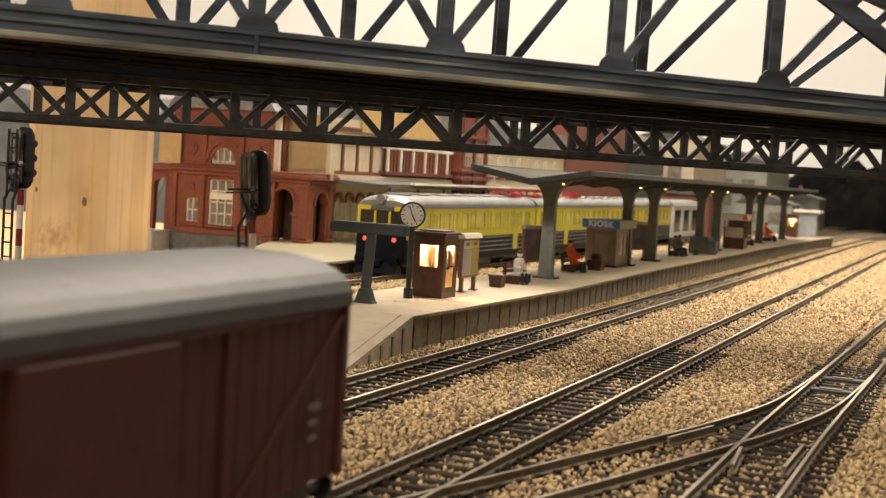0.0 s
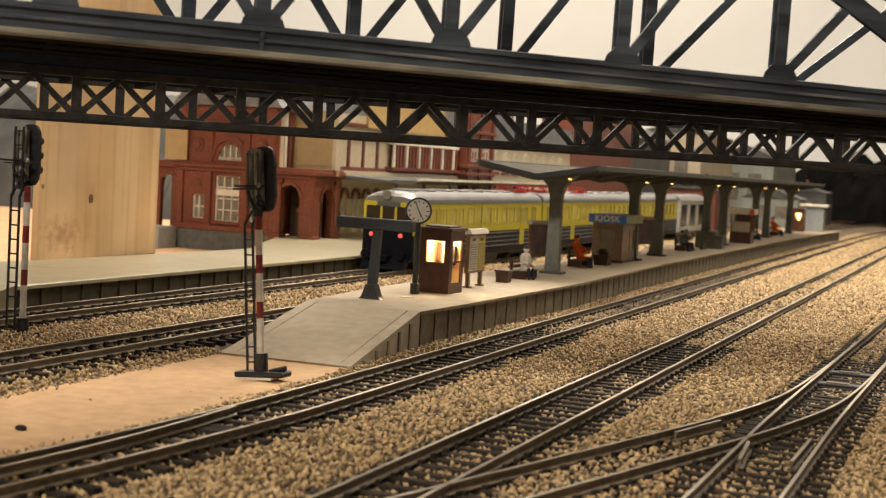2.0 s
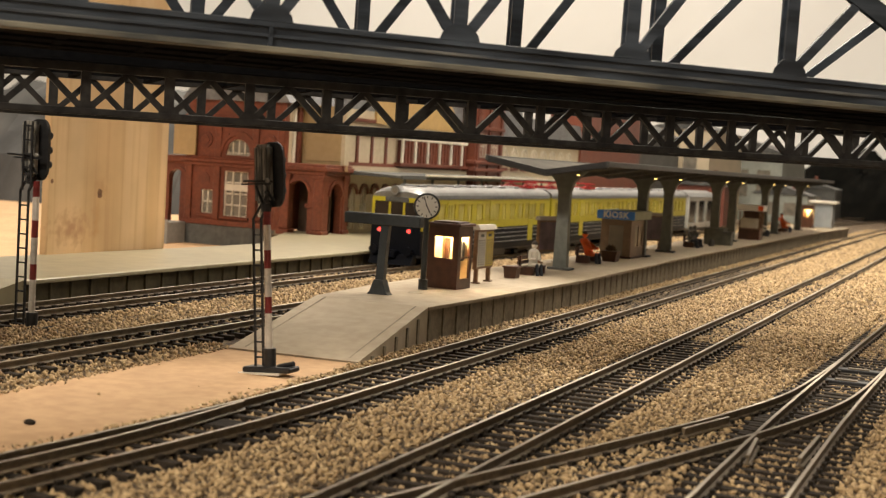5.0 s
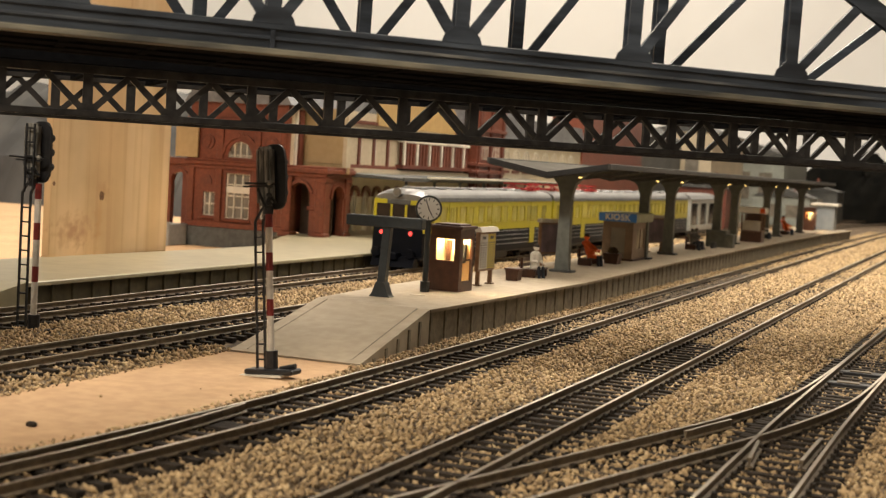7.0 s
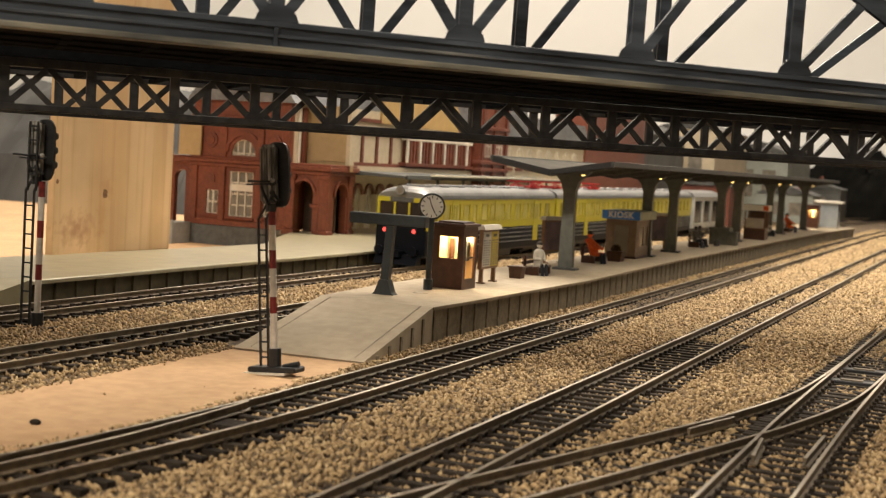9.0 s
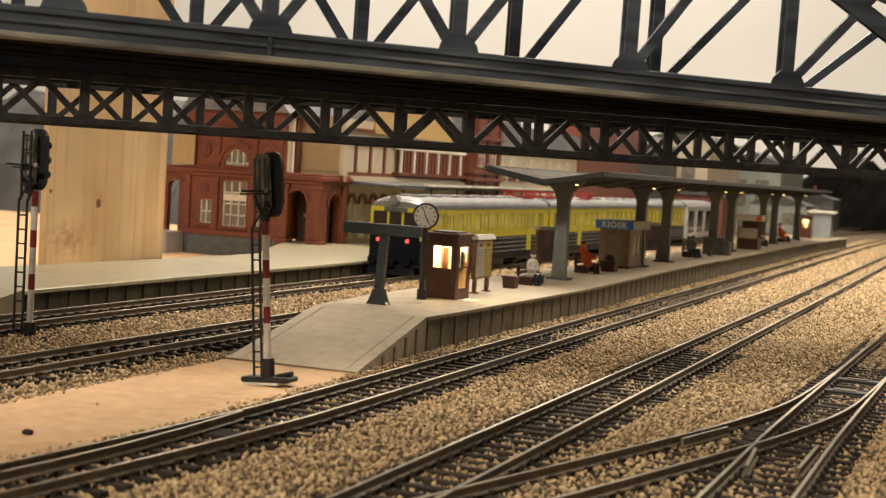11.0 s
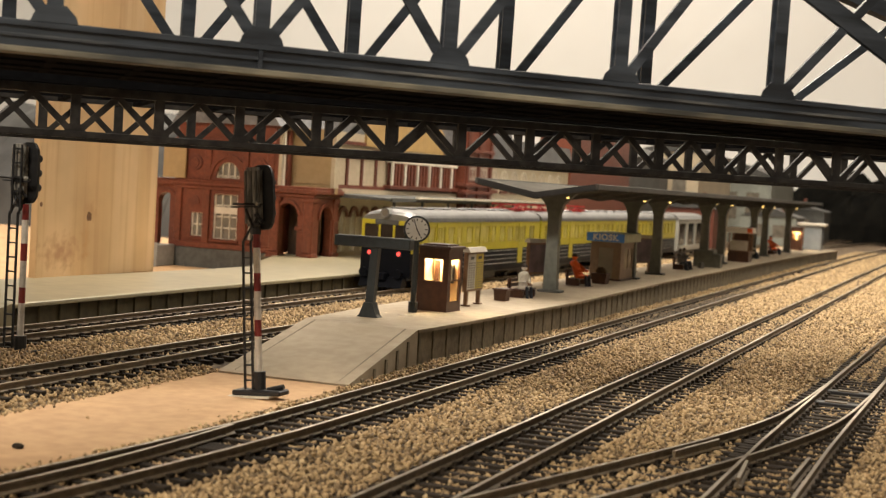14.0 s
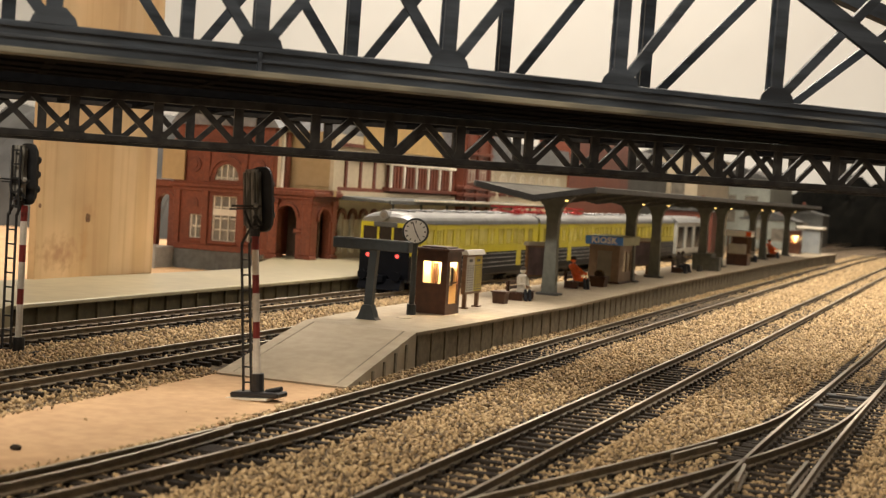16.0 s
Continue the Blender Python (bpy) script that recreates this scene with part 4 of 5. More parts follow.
def goods_wagon():
    th = thing("goods_wagon", T2, 178.2, 0, "red-brown boarded goods van with grey rounded roof rolling on the track", "wagon")
    L, hw = 118.0, 15.5
    body = part("body", B((-hw, hw, -L, 0, 15.5, 40.2)), M_WAGON, th)
    for i in range(28):
        y = -L + 1.2 + i * (L - 2.4) / 28
        for s in (-1, 1):
            x = s * hw
            part("board", B((min(x, x + s * 0.25), max(x, x + s * 0.25), y + 0.12, y + (L - 2.4) / 28 - 0.12, 15.5, 39.8)), M_WAGON, body)
    for y in (-L + 0.6, -L * 0.72, -L * 0.62, -L * 0.38, -L * 0.28, -0.6):
        for s in (-1, 1):
            x = s * hw
            part("stanchion", B((min(x, x + s * 0.8), max(x, x + s * 0.8), y - 0.7, y + 0.7, 15.3, 40.1)), M_WAGON, body)
    for s in (-1, 1):
        x = s * (hw + 0.55)
        part("brace", beam(bmesh.new(), (x, -L * 0.27, 15), (x, -2, 38.5), 1.2, 0.5, (1, 0, 0)), M_WAGON, body)
        part("door", bev(B((x - 0.5, x + 0.5, -L * 0.62, -L * 0.38, 16, 38.8)), 0.2), M_WAGON, body, "sliding van door")
        part("door_rail", B((x - 0.3, x + 0.4, -L * 0.72, -L * 0.1, 39.0, 39.8)), M_WAGON, body)
        for k, (w, h) in enumerate(((3.4, 0.9), (2.6, 0.8), (2.2, 0.8))):
            part("lettering_bar", B((x + s * 0.15 - 0.15, x + s * 0.15 + 0.15, -11, -11 + w, 26 - k * 2.2, 26 + h - k * 2.2)), M_FADED, body, "faded white lettering")
    prof = []
    for i in range(15):
        t = math.pi * (1 - i / 14)
        prof.append(((hw + 1.0) * math.copysign(abs(math.cos(t)) ** 0.75, math.cos(t)), 40.0 + 6.9 * math.sin(t) ** 0.85))
    part("roof", prism(bmesh.new(), prof, "y", -L - 1, 1), M_WROOF, th, "matt grey rounded roof")
    part("underframe", B((-12, 12, -L + 2, -2, 10.0, 15.5)), M_BLACK, th)
    for y in (-L * 0.82, -L * 0.18):
        ax = bmesh.new()
        for wx in (-8.25, 8.25):
            rod(ax, (wx - 1.3, y, 5.6), (wx + 1.3, y, 5.6), 5.6, 18)
        part("wheelset", ax, M_BLACK, th)
        for s in (-1, 1):
            part("axle_guard", B((s * 11 - 0.5, s * 11 + 0.5, y - 4, y + 4, 4, 12)), M_BLACK, th)
    for e, q in ((0, 1), (-L, -1)):
        for sx in (-10, 10):
            part("buffer", rod(bmesh.new(), (sx, e, 12), (sx, e + q * 5, 12), 1.0, 8), M_BLACK, th)
            part("buffer_head", rod(bmesh.new(), (sx, e + q * 5, 12), (sx, e + q * 5.7, 12), 2.4, 12), M_BLACK, th)
    return th


wagon = goods_wagon()


# ---- station building ----
def window(parent, axis, plane, u0, u1, z0, z1, cols, rows, arch=False, label="cream framed window with small panes", pane=None, s=-1):
    """A framed window in a wall across axis; s: the side of plane on which it stands proud."""
    w = part("window", B(span(axis, plane - s * 1.2, plane - s * 0.8, u0, u1, z0, z1)) if not arch else
             prism(bmesh.new(), arch_pts(u0, u1, z0, z1), axis, plane - s * 1.2, plane - s * 0.8), pane or M_PANE, parent, label)
    fr = bmesh.new()
    a, b = plane - s * 0.8, plane + s * 0.4
    t = 0.95
    for i in range(cols + 1):
        u = u0 + (u1 - u0) * i / cols
        u = min(max(u, u0 + t / 2), u1 - t / 2)
        zt = z1
        if arch:
            r = (u1 - u0) / 2
            zt = z1 - r + math.sqrt(max(0, r * r - (u - (u0 + u1) / 2) ** 2))
        box(fr, *span(axis, a, b, u - t / 2, u + t / 2, z0, max(zt, z0 + 0.3)))
    top = z1 - (u1 - u0) / 2 if arch else z1
    for i in range(rows + 1):
        z = z0 + (top - z0) * i / rows
        box(fr, *span(axis, a, b, u0, u1, z - t / 2 + (t / 2 if i == 0 else 0), z + t / 2))
    if arch:
        pts = arch_pts(u0, u1, z0, z1)[2:]
        for p, q in zip(pts, pts[1:]):
            m0 = (a + b) / 2
            P, Q = ((p[0], m0, p[1]), (q[0], m0, q[1])) if axis == "y" else ((m0, p[0], p[1]), (m0, q[0], q[1]))
            beam(fr, P, Q, 0.7, abs(b - a), (0, 1, 0) if axis == "y" else (1, 0, 0))
    part("frame", fr, M_FRAMEW, w)
    return w


def span(axis, a, b, u0, u1, z0, z1):
    a, b = min(a, b), max(a, b)
    return (a, b, u0, u1, z0, z1) if axis == "x" else (u0, u1, a, b, z0, z1)


def arch_pts(u0, u1, z0, z1, n=12):
    r, c = (u1 - u0) / 2, (u0 + u1) / 2
    return [(u0, z0), (u1, z0)] + [(c + r * math.cos(math.pi * i / n), z1 - r + r * math.sin(math.pi * i / n)) for i in range(n + 1)]


def ring(parent, axis, plane, u0, u1, z1, w, s=-1, mat_=None):
    """A raised arch moulding over an opening."""
    r, c = (u1 - u0) / 2, (u0 + u1) / 2
    bm = bmesh.new()
    n = 12
    pts = [(c + (r + w / 2) * math.cos(math.pi * i / n), z1 - r + (r + w / 2) * math.sin(math.pi * i / n)) for i in range(n + 1)]
    for p, q in zip(pts, pts[1:]):
        P, Q = ((p[0], plane, p[1]), (q[0], plane, q[1])) if axis == "y" else ((plane, p[0], p[1]), (plane, q[0], q[1]))
        beam(bm, P, Q, w, 1.6, (0, 1, 0) if axis == "y" else (1, 0, 0))
    return part("arch_moulding", bm, mat_ or M_BRICK, parent)


def station():
    th = thing("station_building", 0, 0, 0, "red brick and cream model station building with arched windows", "building")
    Y = 774.0
    # end pavilion facing the viewer
    ops = [(-490, -481, 17.5, 33, False), (-473, -455, 16.5, 46, False), (-447, -438, 17.5, 33, False), (-472.5, -454.5, 56.5, 67, True)]
    pav = part("pavilion_wall", wall(bmesh.new(), "y", Y, 5, -502, -429, 10, 92, ops), M_BRICK, th, "red brick pavilion wall")
    window(pav, "y", Y + 1.5, -490, -481, 17.5, 33, 2, 2)
    w = window(pav, "y", Y + 1.5, -473, -455, 16.5, 46, 3, 4)
    part("transom", B((-473, -455, Y + 0.8, Y + 1.6, 33.2, 37.6)), M_FRAMEW, w)
    window(pav, "y", Y + 1.5, -447, -438, 17.5, 33, 2, 2)
    window(pav, "y", Y + 1.5, -472.5, -454.5, 56.5, 67, 4, 1, True, "half-round fanlight with cream bars")
    ring(pav, "y", Y - 0.3, -474.5, -452.5, 69.5, 3.0)
    for x in (-499.5, -478, -450, -431.5):
        part("pilaster", bev(B((x - 2.4, x + 2.4, Y - 1.6, Y, 12, 50)), 0.3), M_BRICK, pav)
        part("upper_pilaster", bev(B((x - 2.4, x + 2.4, Y - 1.4, Y, 55, 80)), 0.3), M_BRICK, pav)
    for x0, x1, z0, z1, d in ((-503, -428, 10.0, 13.6, 2.6), (-503, -428, 48.5, 51, 1.8), (-504, -427, 51, 53.5, 3.2), (-503, -428, 53.5, 55, 2.2), (-503, -428, 78, 82, 3), (-492, -479, 15.2, 17, 1.5), (-475, -453, 14.4, 16.2, 1.8), (-449, -436, 15.2, 17, 1.5)):
        part("cornice", bev(B((x0, x1, Y - d, Y, z0, z1)), 0.4), M_BRICK, pav)
    for x in (-488, -440):
        part("medallion", rod(bmesh.new(), (x, Y - 1.0, 66), (x, Y, 66), 5.2, 20), M_BRICKDK, pav, "round brick medallion")
        part("medallion_boss", rod(bmesh.new(), (x, Y - 1.6, 66), (x, Y - 0.9, 66), 3.2, 16), M_BRICK, pav)
        part("blind_arch", prism(bmesh.new(), arch_pts(x - 4.2, x + 4.2, 38, 44.5), "y", Y - 0.7, Y), M_BRICKDK, pav)
    part("plinth", bev(B((-503.5, -424, Y - 2.2, Y + 4, -4, 10.0)), 0.4), M_STONE, pav, "grey stone plinth")
    part("pavilion_side", B((-434, -429, Y + 5, Y + 70, 10, 54)), M_BRICK, th)
    ups = part("pavilion_upper_side", B((-434, -429, Y + 5, Y + 70, 54, 92)), M_CREAM, th, "cream upper side wall")
    part("side_post", B((-429, -427.8, Y + 9.5, Y + 12.0, 54, 90)), M_FRAMEW, ups)
    part("side_post", B((-429, -427.4, Y + 14.5, Y + 19.5, 54, 90)), M_BRICKDK, ups)
    part("pavilion_side", B((-502, -497, Y + 5, Y + 70, 10, 92)), M_BRICK, th)
    part("pavilion_back", B((-497, -434, Y + 30, Y + 33, 10, 92)), M_INNERSHADE, th)
    part("pavilion_roof", prism(bmesh.new(), [(-506, 92), (-425, 92), (-440, 112), (-491, 112)], "y", Y - 3, Y + 74), M_SLATE, th, "grey slate hipped roof")
    # arched porch beside the pavilion
    porch = part("side_porch", wall(bmesh.new(), "y", Y + 2, 4, -524, -502.2, 8, 50, [(-516.5, -504, 8, 45, True)]), M_BRICK, th, "brick porch with an arched opening")
    part("porch_roof", bev(B((-526, -502.2, Y - 0.5, Y + 40, 50, 54.5)), 0.4), M_BRICK, porch)
    # The porch interior's shade is put into this flank's darker brick.
    part("porch_flank", B((-510.5, -502.3, Y + 6.1, Y + 40, 8, 50)), M_BRICKDK, porch)
    part("porch_upper_wall", B((-511, -494, Y - 3.2, Y - 1.7, 55.2, 77)), M_TAN, porch, "tan panel wall above the porch")
    ring(porch, "y", Y + 1.6, -516.5, -504, 45, 2.2)
    # steps with corrugated balustrade before the porch
    st = part("stair_block", bev(B((-519, -499, Y - 26, Y - 3, -3, 11)), 0.5), M_STEPS, th, "pale grey stair block")
    for i in range(5):
        part("stair_rail", B((-519, -499.6, Y - 26.8, Y - 26, -1 + i * 2.2, 0.2 + i * 2.2)), M_STEPS, st)
    part("newel", rod(bmesh.new(), (-499, Y - 26, -3), (-499, Y - 26, 12.5), 1.5, 10), M_STEPS, st)
    # recessed upper storey and corner arcade
    up = part("upper_wall", B((-428.9, -396, Y + 22, Y + 26, 50, 92)), M_TAN, th, "tan upper storey wall")
    part("upper_panel", bev(B((-425, -398, Y + 21.4, Y + 22, 56, 78)), 0.2), M_TAN, up)
    part("upper_jamb", B((-398.5, -395.8, Y + 19.5, Y + 26.2, 54, 92)), M_CREAM, up)
    part("upper_sill", B((-429, -396, Y + 20, Y + 22, 51, 54)), M_BRICK, up)
    arc = part("arcade_front", wall(bmesh.new(), "y", Y, 4.5, -428.9, -400, 7.5, 52, [(-424.5, -410.5, 7.5, 43, True)]), M_BRICK, th, "brick corner arcade")
    part("arcade_side", wall(bmesh.new(), "x", -404.5, 4.5, Y + 4.6, Y + 34, 7.5, 52, [(Y + 9, Y + 26, 7.5, 42, True)]), M_BRICK, arc)
    ring(arc, "y", Y - 0.4, -424.5, -410.5, 43, 2.0)
    ring(arc, "x", -400 + 0.4, Y + 9, Y + 26, 42, 2.0)
    for x, y in ((-402.5, Y + 1.5), (-426.5, Y + 1), (-402.5, Y + 31.5)):
        part("corner_pier", bev(B((x - 3.4, x + 3.4, y - 3.4, y + 3.4, 11.5, 46)), 0.5), M_BRICK, arc)
        part("pier_base", bev(B((x - 4.6, x + 4.6, y - 4.6, y + 4.6, 7.5, 11.5)), 0.5), M_BRICK, arc)
        part("pier_cap", bev(B((x - 4.2, x + 4.2, y - 4.2, y + 4.2, 44, 47)), 0.4), M_BRICK, arc)
    part("impost", bev(B((-412, -406, Y - 1.2, Y, 26, 28.5)), 0.3), M_BRICK, arc)
    for z0, z1, d in ((47, 49.5, 1.5), (49.5, 52.5, 3.4), (52.5, 54, 2.4)):
        part("arcade_cornice", bev(B((-429, -400 + d, Y - d, Y + 34 + d, z0, z1)), 0.4), M_BRICK, arc)
    # Dark sheets added behind the arches in place of interior shade.
    part("arcade_back", B((-428, -405, Y + 21, Y + 21.9, 7.5, 48)), M_INNERSHADE, arc)
    part("arcade_inner", B((-428, -400.2, Y + 34.2, Y + 36, 7.5, 48)), M_INNERSHADE, arc)
    part("arcade_floor", B((-428, -405, Y + 1, Y + 33, 7, 8.2)), M_STONE, arc)
    part("arcade_column", rod(bmesh.new(), (-416, Y + 17, 8), (-416, Y + 17, 44), 2.4, 12), M_TAN, arc)
    # long platform facade
    X = -402.0
    y0, y1 = Y + 38, 1180
    ops = [(y0 + 4 + i * 17.0, y0 + 13.5 + i * 17.0, 12, 40, True) for i in range(20)]
    fac = part("facade", wall(bmesh.new(), "x", X - 4, 4, y0, y1, 7, 54, ops), M_CREAM, th, "cream ground floor with arched windows")
    for o in ops:
        window(fac, "x", X - 2, o[0], o[1], o[2], o[3], 2, 3, True, "arched cream window", M_FRAMEW2, s=1)
        ring(fac, "x", X + 0.3, o[0], o[1], o[3], 2.6, mat_=M_BRICK)
    for i in range(9):
        part("quoin", bev(B((X - 0.2, X + 0.7, y0, y0 + (3.4 if i % 2 else 2.2), 9 + i * 4.6, 13 + i * 4.6)), 0.2), M_BRICKDK, fac)
    uf = part("upper_facade", B((X - 8, X - 4, y0 - 8, y1, 54, 92)), M_CREAM, th, "cream upper facade with brown posts")
    for i in range(9):
        y = y0 - 5 + i * 23.0
        part("timber_post", B((X - 4, X - 3.0, y, y + 3.6, 55, 76)), M_BRICKDK, uf)
        part("post_edge", B((X - 4, X - 3.4, y + 3.6, y + 5.0, 55, 76)), M_FRAMEW, uf)
    for z in (54.2, 76, 84):
        part("timber_rail", B((X - 4, X - 2.6, y0 - 8, 1020, z, z + 2.4)), M_BRICKDK, uf)
    bal = part("balcony", bev(B((X - 4, X + 1.5, 895, 1024, 74.2, 76.5)), 0.3), M_FRAMEW, uf, "white balcony rail over brown slats")
    for i in range(22):
        part("baluster", B((X, X + 1.2, 896 + i * 5.8, 899.2 + i * 5.8, 58, 74)), M_BRICK if i % 4 else M_FRAMEW, bal)
    part("balcony_floor", B((X - 4, X + 2, 893, 1026, 55.5, 58)), M_BRICKDK, bal)
    part("main_roof", prism(bmesh.new(), [(y0 - 10, 92), (y1, 92), (y1 - 20, 118), (y0 + 16, 118)], "x", -470, X - 4), M_SLATE, th, "grey slate roof")
    gab = part("gable", prism(bmesh.new(), [(858, 84), (1000, 84), (1000, 100), (930, 140), (858, 100)], "x", X - 8, X - 2.3), M_TANPANEL, th, "yellow ochre gable with a small window")
    part("gable_window", B((X - 2.3, X - 1.8, 942, 947, 93, 102)), M_BRICKDK, gab)
    tow = part("tower", B((X - 30, X + 6, 1028, 1090, 7, 140)), M_BRICK, th, "red brick tower")
    for y in (1030, 1056, 1084):
        part("tower_pilaster", B((X + 6, X + 7.6, y, y + 5, 10, 130)), M_BRICKDK, tow)
    for z in (54, 60, 88):
        part("tower_band", bev(B((X - 30, X + 8, 1026, 1092, z, z + 3)), 0.4), M_BRICKDK, tow)
    for y in (1038, 1064):
        window(tow, "x", X + 6.2, y, y + 14, 66, 84, 2, 2, False, "cream window in the tower", M_FRAMEW2, s=1)
    wing = part("far_wing", B((X - 30, X + 2, 1090, 1330, 7, 84)), M_CREAM, th, "cream far wing")
    for i in range(8):
        window(wing, "x", X + 2.2, 1100 + i * 27, 1116 + i * 27, 60, 76, 2, 2, True, "arched window of the far wing", M_PANE, s=1)
        part("wing_band", B((X + 2, X + 3, 1098 + i * 27, 1118 + i * 27, 56, 58.5)), M_BRICKDK, wing)
    part("wing_wall_brick", B((X - 30, X + 4, 1330, 1572, 7, 134)), M_BRICK, th, "red brick far end block")
    part("wing_roof", prism(bmesh.new(), [(1088, 84), (1335, 84), (1320, 104), (1100, 104)], "x", -460, X + 5), M_SLATE, th)
    # platform awning
    aw = part("awning", prism(bmesh.new(), [(X, 48.4), (X, 51.0), (-362, 49.4), (-362, 48.0)], "y", y0 - 2, 1180), M_AWN, th, "pale grey platform awning")
    part("awning_gutter", B((-362.6, -361.2, y0 - 2, 1180, 47.4, 49.9)), M_AWN, aw)
    part("awning_edge", B((-362, -359, 850, 1180, 49.8, 51.2)), M_FRAMEW, aw)
    for i in range(7):
        part("awning_post", rod(bmesh.new(), (-365, y0 + 10 + i * 48, 9.2), (-365, y0 + 10 + i * 48, 49), 1.0, 8), M_DGREY, aw)


# Brown darkened to stand for the shade inside the building.
M_INNERSHADE = mat("inner_shade_brown", (0.10, 0.06, 0.035), (0.06, 0.035, 0.02), 200, 0.7)
M_TANPANEL = mat("ochre_panel", (0.50, 0.33, 0.13), (0.46, 0.30, 0.115), 300, 0.5, bump=0.05, stain=0.08)
M_STEPS = mat("pale_grey_steps", (0.33, 0.32, 0.29), (0.27, 0.26, 0.235), 300, 0.55)
M_FRAMEW2 = mat("pale_glazing", (0.72, 0.69, 0.62), (0.58, 0.55, 0.48), 150, 0.3, bump=0.0)
M_AWN = mat("awning_grey", (0.12, 0.12, 0.115), (0.09, 0.09, 0.085), 200, 0.8, spec=0.1, bump=0.1)
station()


# ---- pine board and backdrops ----
def pine_board():
    th = thing("pine_board", -386, 528, 8.6, "upright pine board with knots standing behind the platform", "board")
    part("board", bev(B((-4, 0, -41, 50, 0, 330)), 0.5), M_WOOD, th)
    for ky, kz, r in ((-4.5, 27.6, 2.1), (-39, 33, 1.0), (-33, 128, 1.6), (20, 175, 1.8)):
        bm = bmesh.new()
        prism(bm, [(ky + r * math.cos(a / 7 * math.pi) * random.uniform(0.75, 1.05), kz + r * 1.2 * math.sin(a / 7 * math.pi) * random.uniform(0.75, 1.05)) for a in range(14)], "x", -0.5, 0.03)
        part("knot", bm, M_KNOT, th, "dark round knot")


pine_board()


def rough_mass(name, x0, x1, y0, y1, z1, material, label, category, amp, seed, nx=60, ny=16, ridge=1.0):
    """A rough hill: a sheet raised to an uneven ridge."""
    bm = bmesh.new()
    rows = []
    for j in range(ny + 1):
        v = j / ny
        row = []
        for i in range(nx + 1):
            u = i / nx
            x, y = x0 + (x1 - x0) * u, y0 + (y1 - y0) * v
            h = min(1.0, v * 3.2) ** 0.6 * min(1.0, (1 - v) * 6)
            p = Vector((x * 0.011 + seed, y * 0.011, seed))
            n1 = noise.fractal(p, 1.0, 2.0, 5)
            zz = -4 + h * (z1 + amp * n1)
            row.append(bm.verts.new((x + 10 * noise.noise(p * 3), y + 14 * noise.noise(p * 2.3 + Vector((7, 0, 0))), max(zz, -4))))
        rows.append(row)
    for a, b in zip(rows, rows[1:]):
        for i in range(nx):
            bm.faces.new((a[i], a[i + 1], b[i + 1], b[i]))
    return structure(name, bm, material, label, category)


rough_mass("backdrop", -1285, -470, 1080, 1420, 118, M_ROCK, "crumpled grey rock sheet behind the station yard", "backdrop", 26, 3.1)
rough_mass("hillside", -480, 260, 2620, 2880, 92, M_HILLSHADE, "hillside beyond the end of the tracks, painted near-black as shade", "hillside", 45, 9.4, 90, 20)


def hut(x, y, sx, sy, h, roof_h, wall_mat, roof_mat, label):
    th = thing("model_house", x, y, -3.5, label, "house", "small houses beyond the platform")
    front = part("front_wall", wall(bmesh.new(), "y", -sy, 1.0, -sx, sx, 0, h, [(-sx * 0.6, -sx * 0.15, h * 0.35, h * 0.75, False), (sx * 0.15, sx * 0.6, h * 0.35, h * 0.75, False)]), wall_mat, th)
    part("pane", B((-sx * 0.7, sx * 0.7, -sy + 0.5, -sy + 0.8, h * 0.3, h * 0.8)), M_PANE, front)
    part("side_wall", B((sx - 1, sx, -sy + 1, sy, 0, h)), wall_mat, th)
    part("side_wall", B((-sx, -sx + 1, -sy + 1, sy, 0, h)), wall_mat, th)
    part("back_wall", B((-sx + 1, sx - 1, sy - 1, sy, 0, h)), wall_mat, th)
    part("roof", prism(bmesh.new(), [(-sx - 3, h), (sx + 3, h), (0, h + roof_h)], "y", -sy - 3, sy + 3), roof_mat, th)
    part("chimney", B((sx * 0.3, sx * 0.3 + 5, -3, 3, h + roof_h * 0.3, h + roof_h + 6)), M_BRICK, th)


hut(-350, 1720, 34, 40, 54, 14, M_BRICKDK, M_DGREY, "dark red model house with a dark roof")
hut(-300, 2060, 40, 40, 46, 14, M_GREENCAR, M_DGREY, "pale grey model house with a dark roof")
hut(-330, 2500, 60, 50, 56, 16, M_STONE, M_DGREY, "grey stone model house with a dark roof")
hut(-432, 1690, 30, 105, 112, 16, M_STONE, M_DGREY, "tall grey stone model warehouse with a dark roof")
hut(-412, 1960, 42, 120, 128, 14, M_CREAM, M_DGREY, "tall cream model warehouse with a dark roof")
hut(-372, 2330, 46, 130, 108, 18, M_GREENCAR, M_DGREY, "tall pale grey model warehouse with a dark roof")


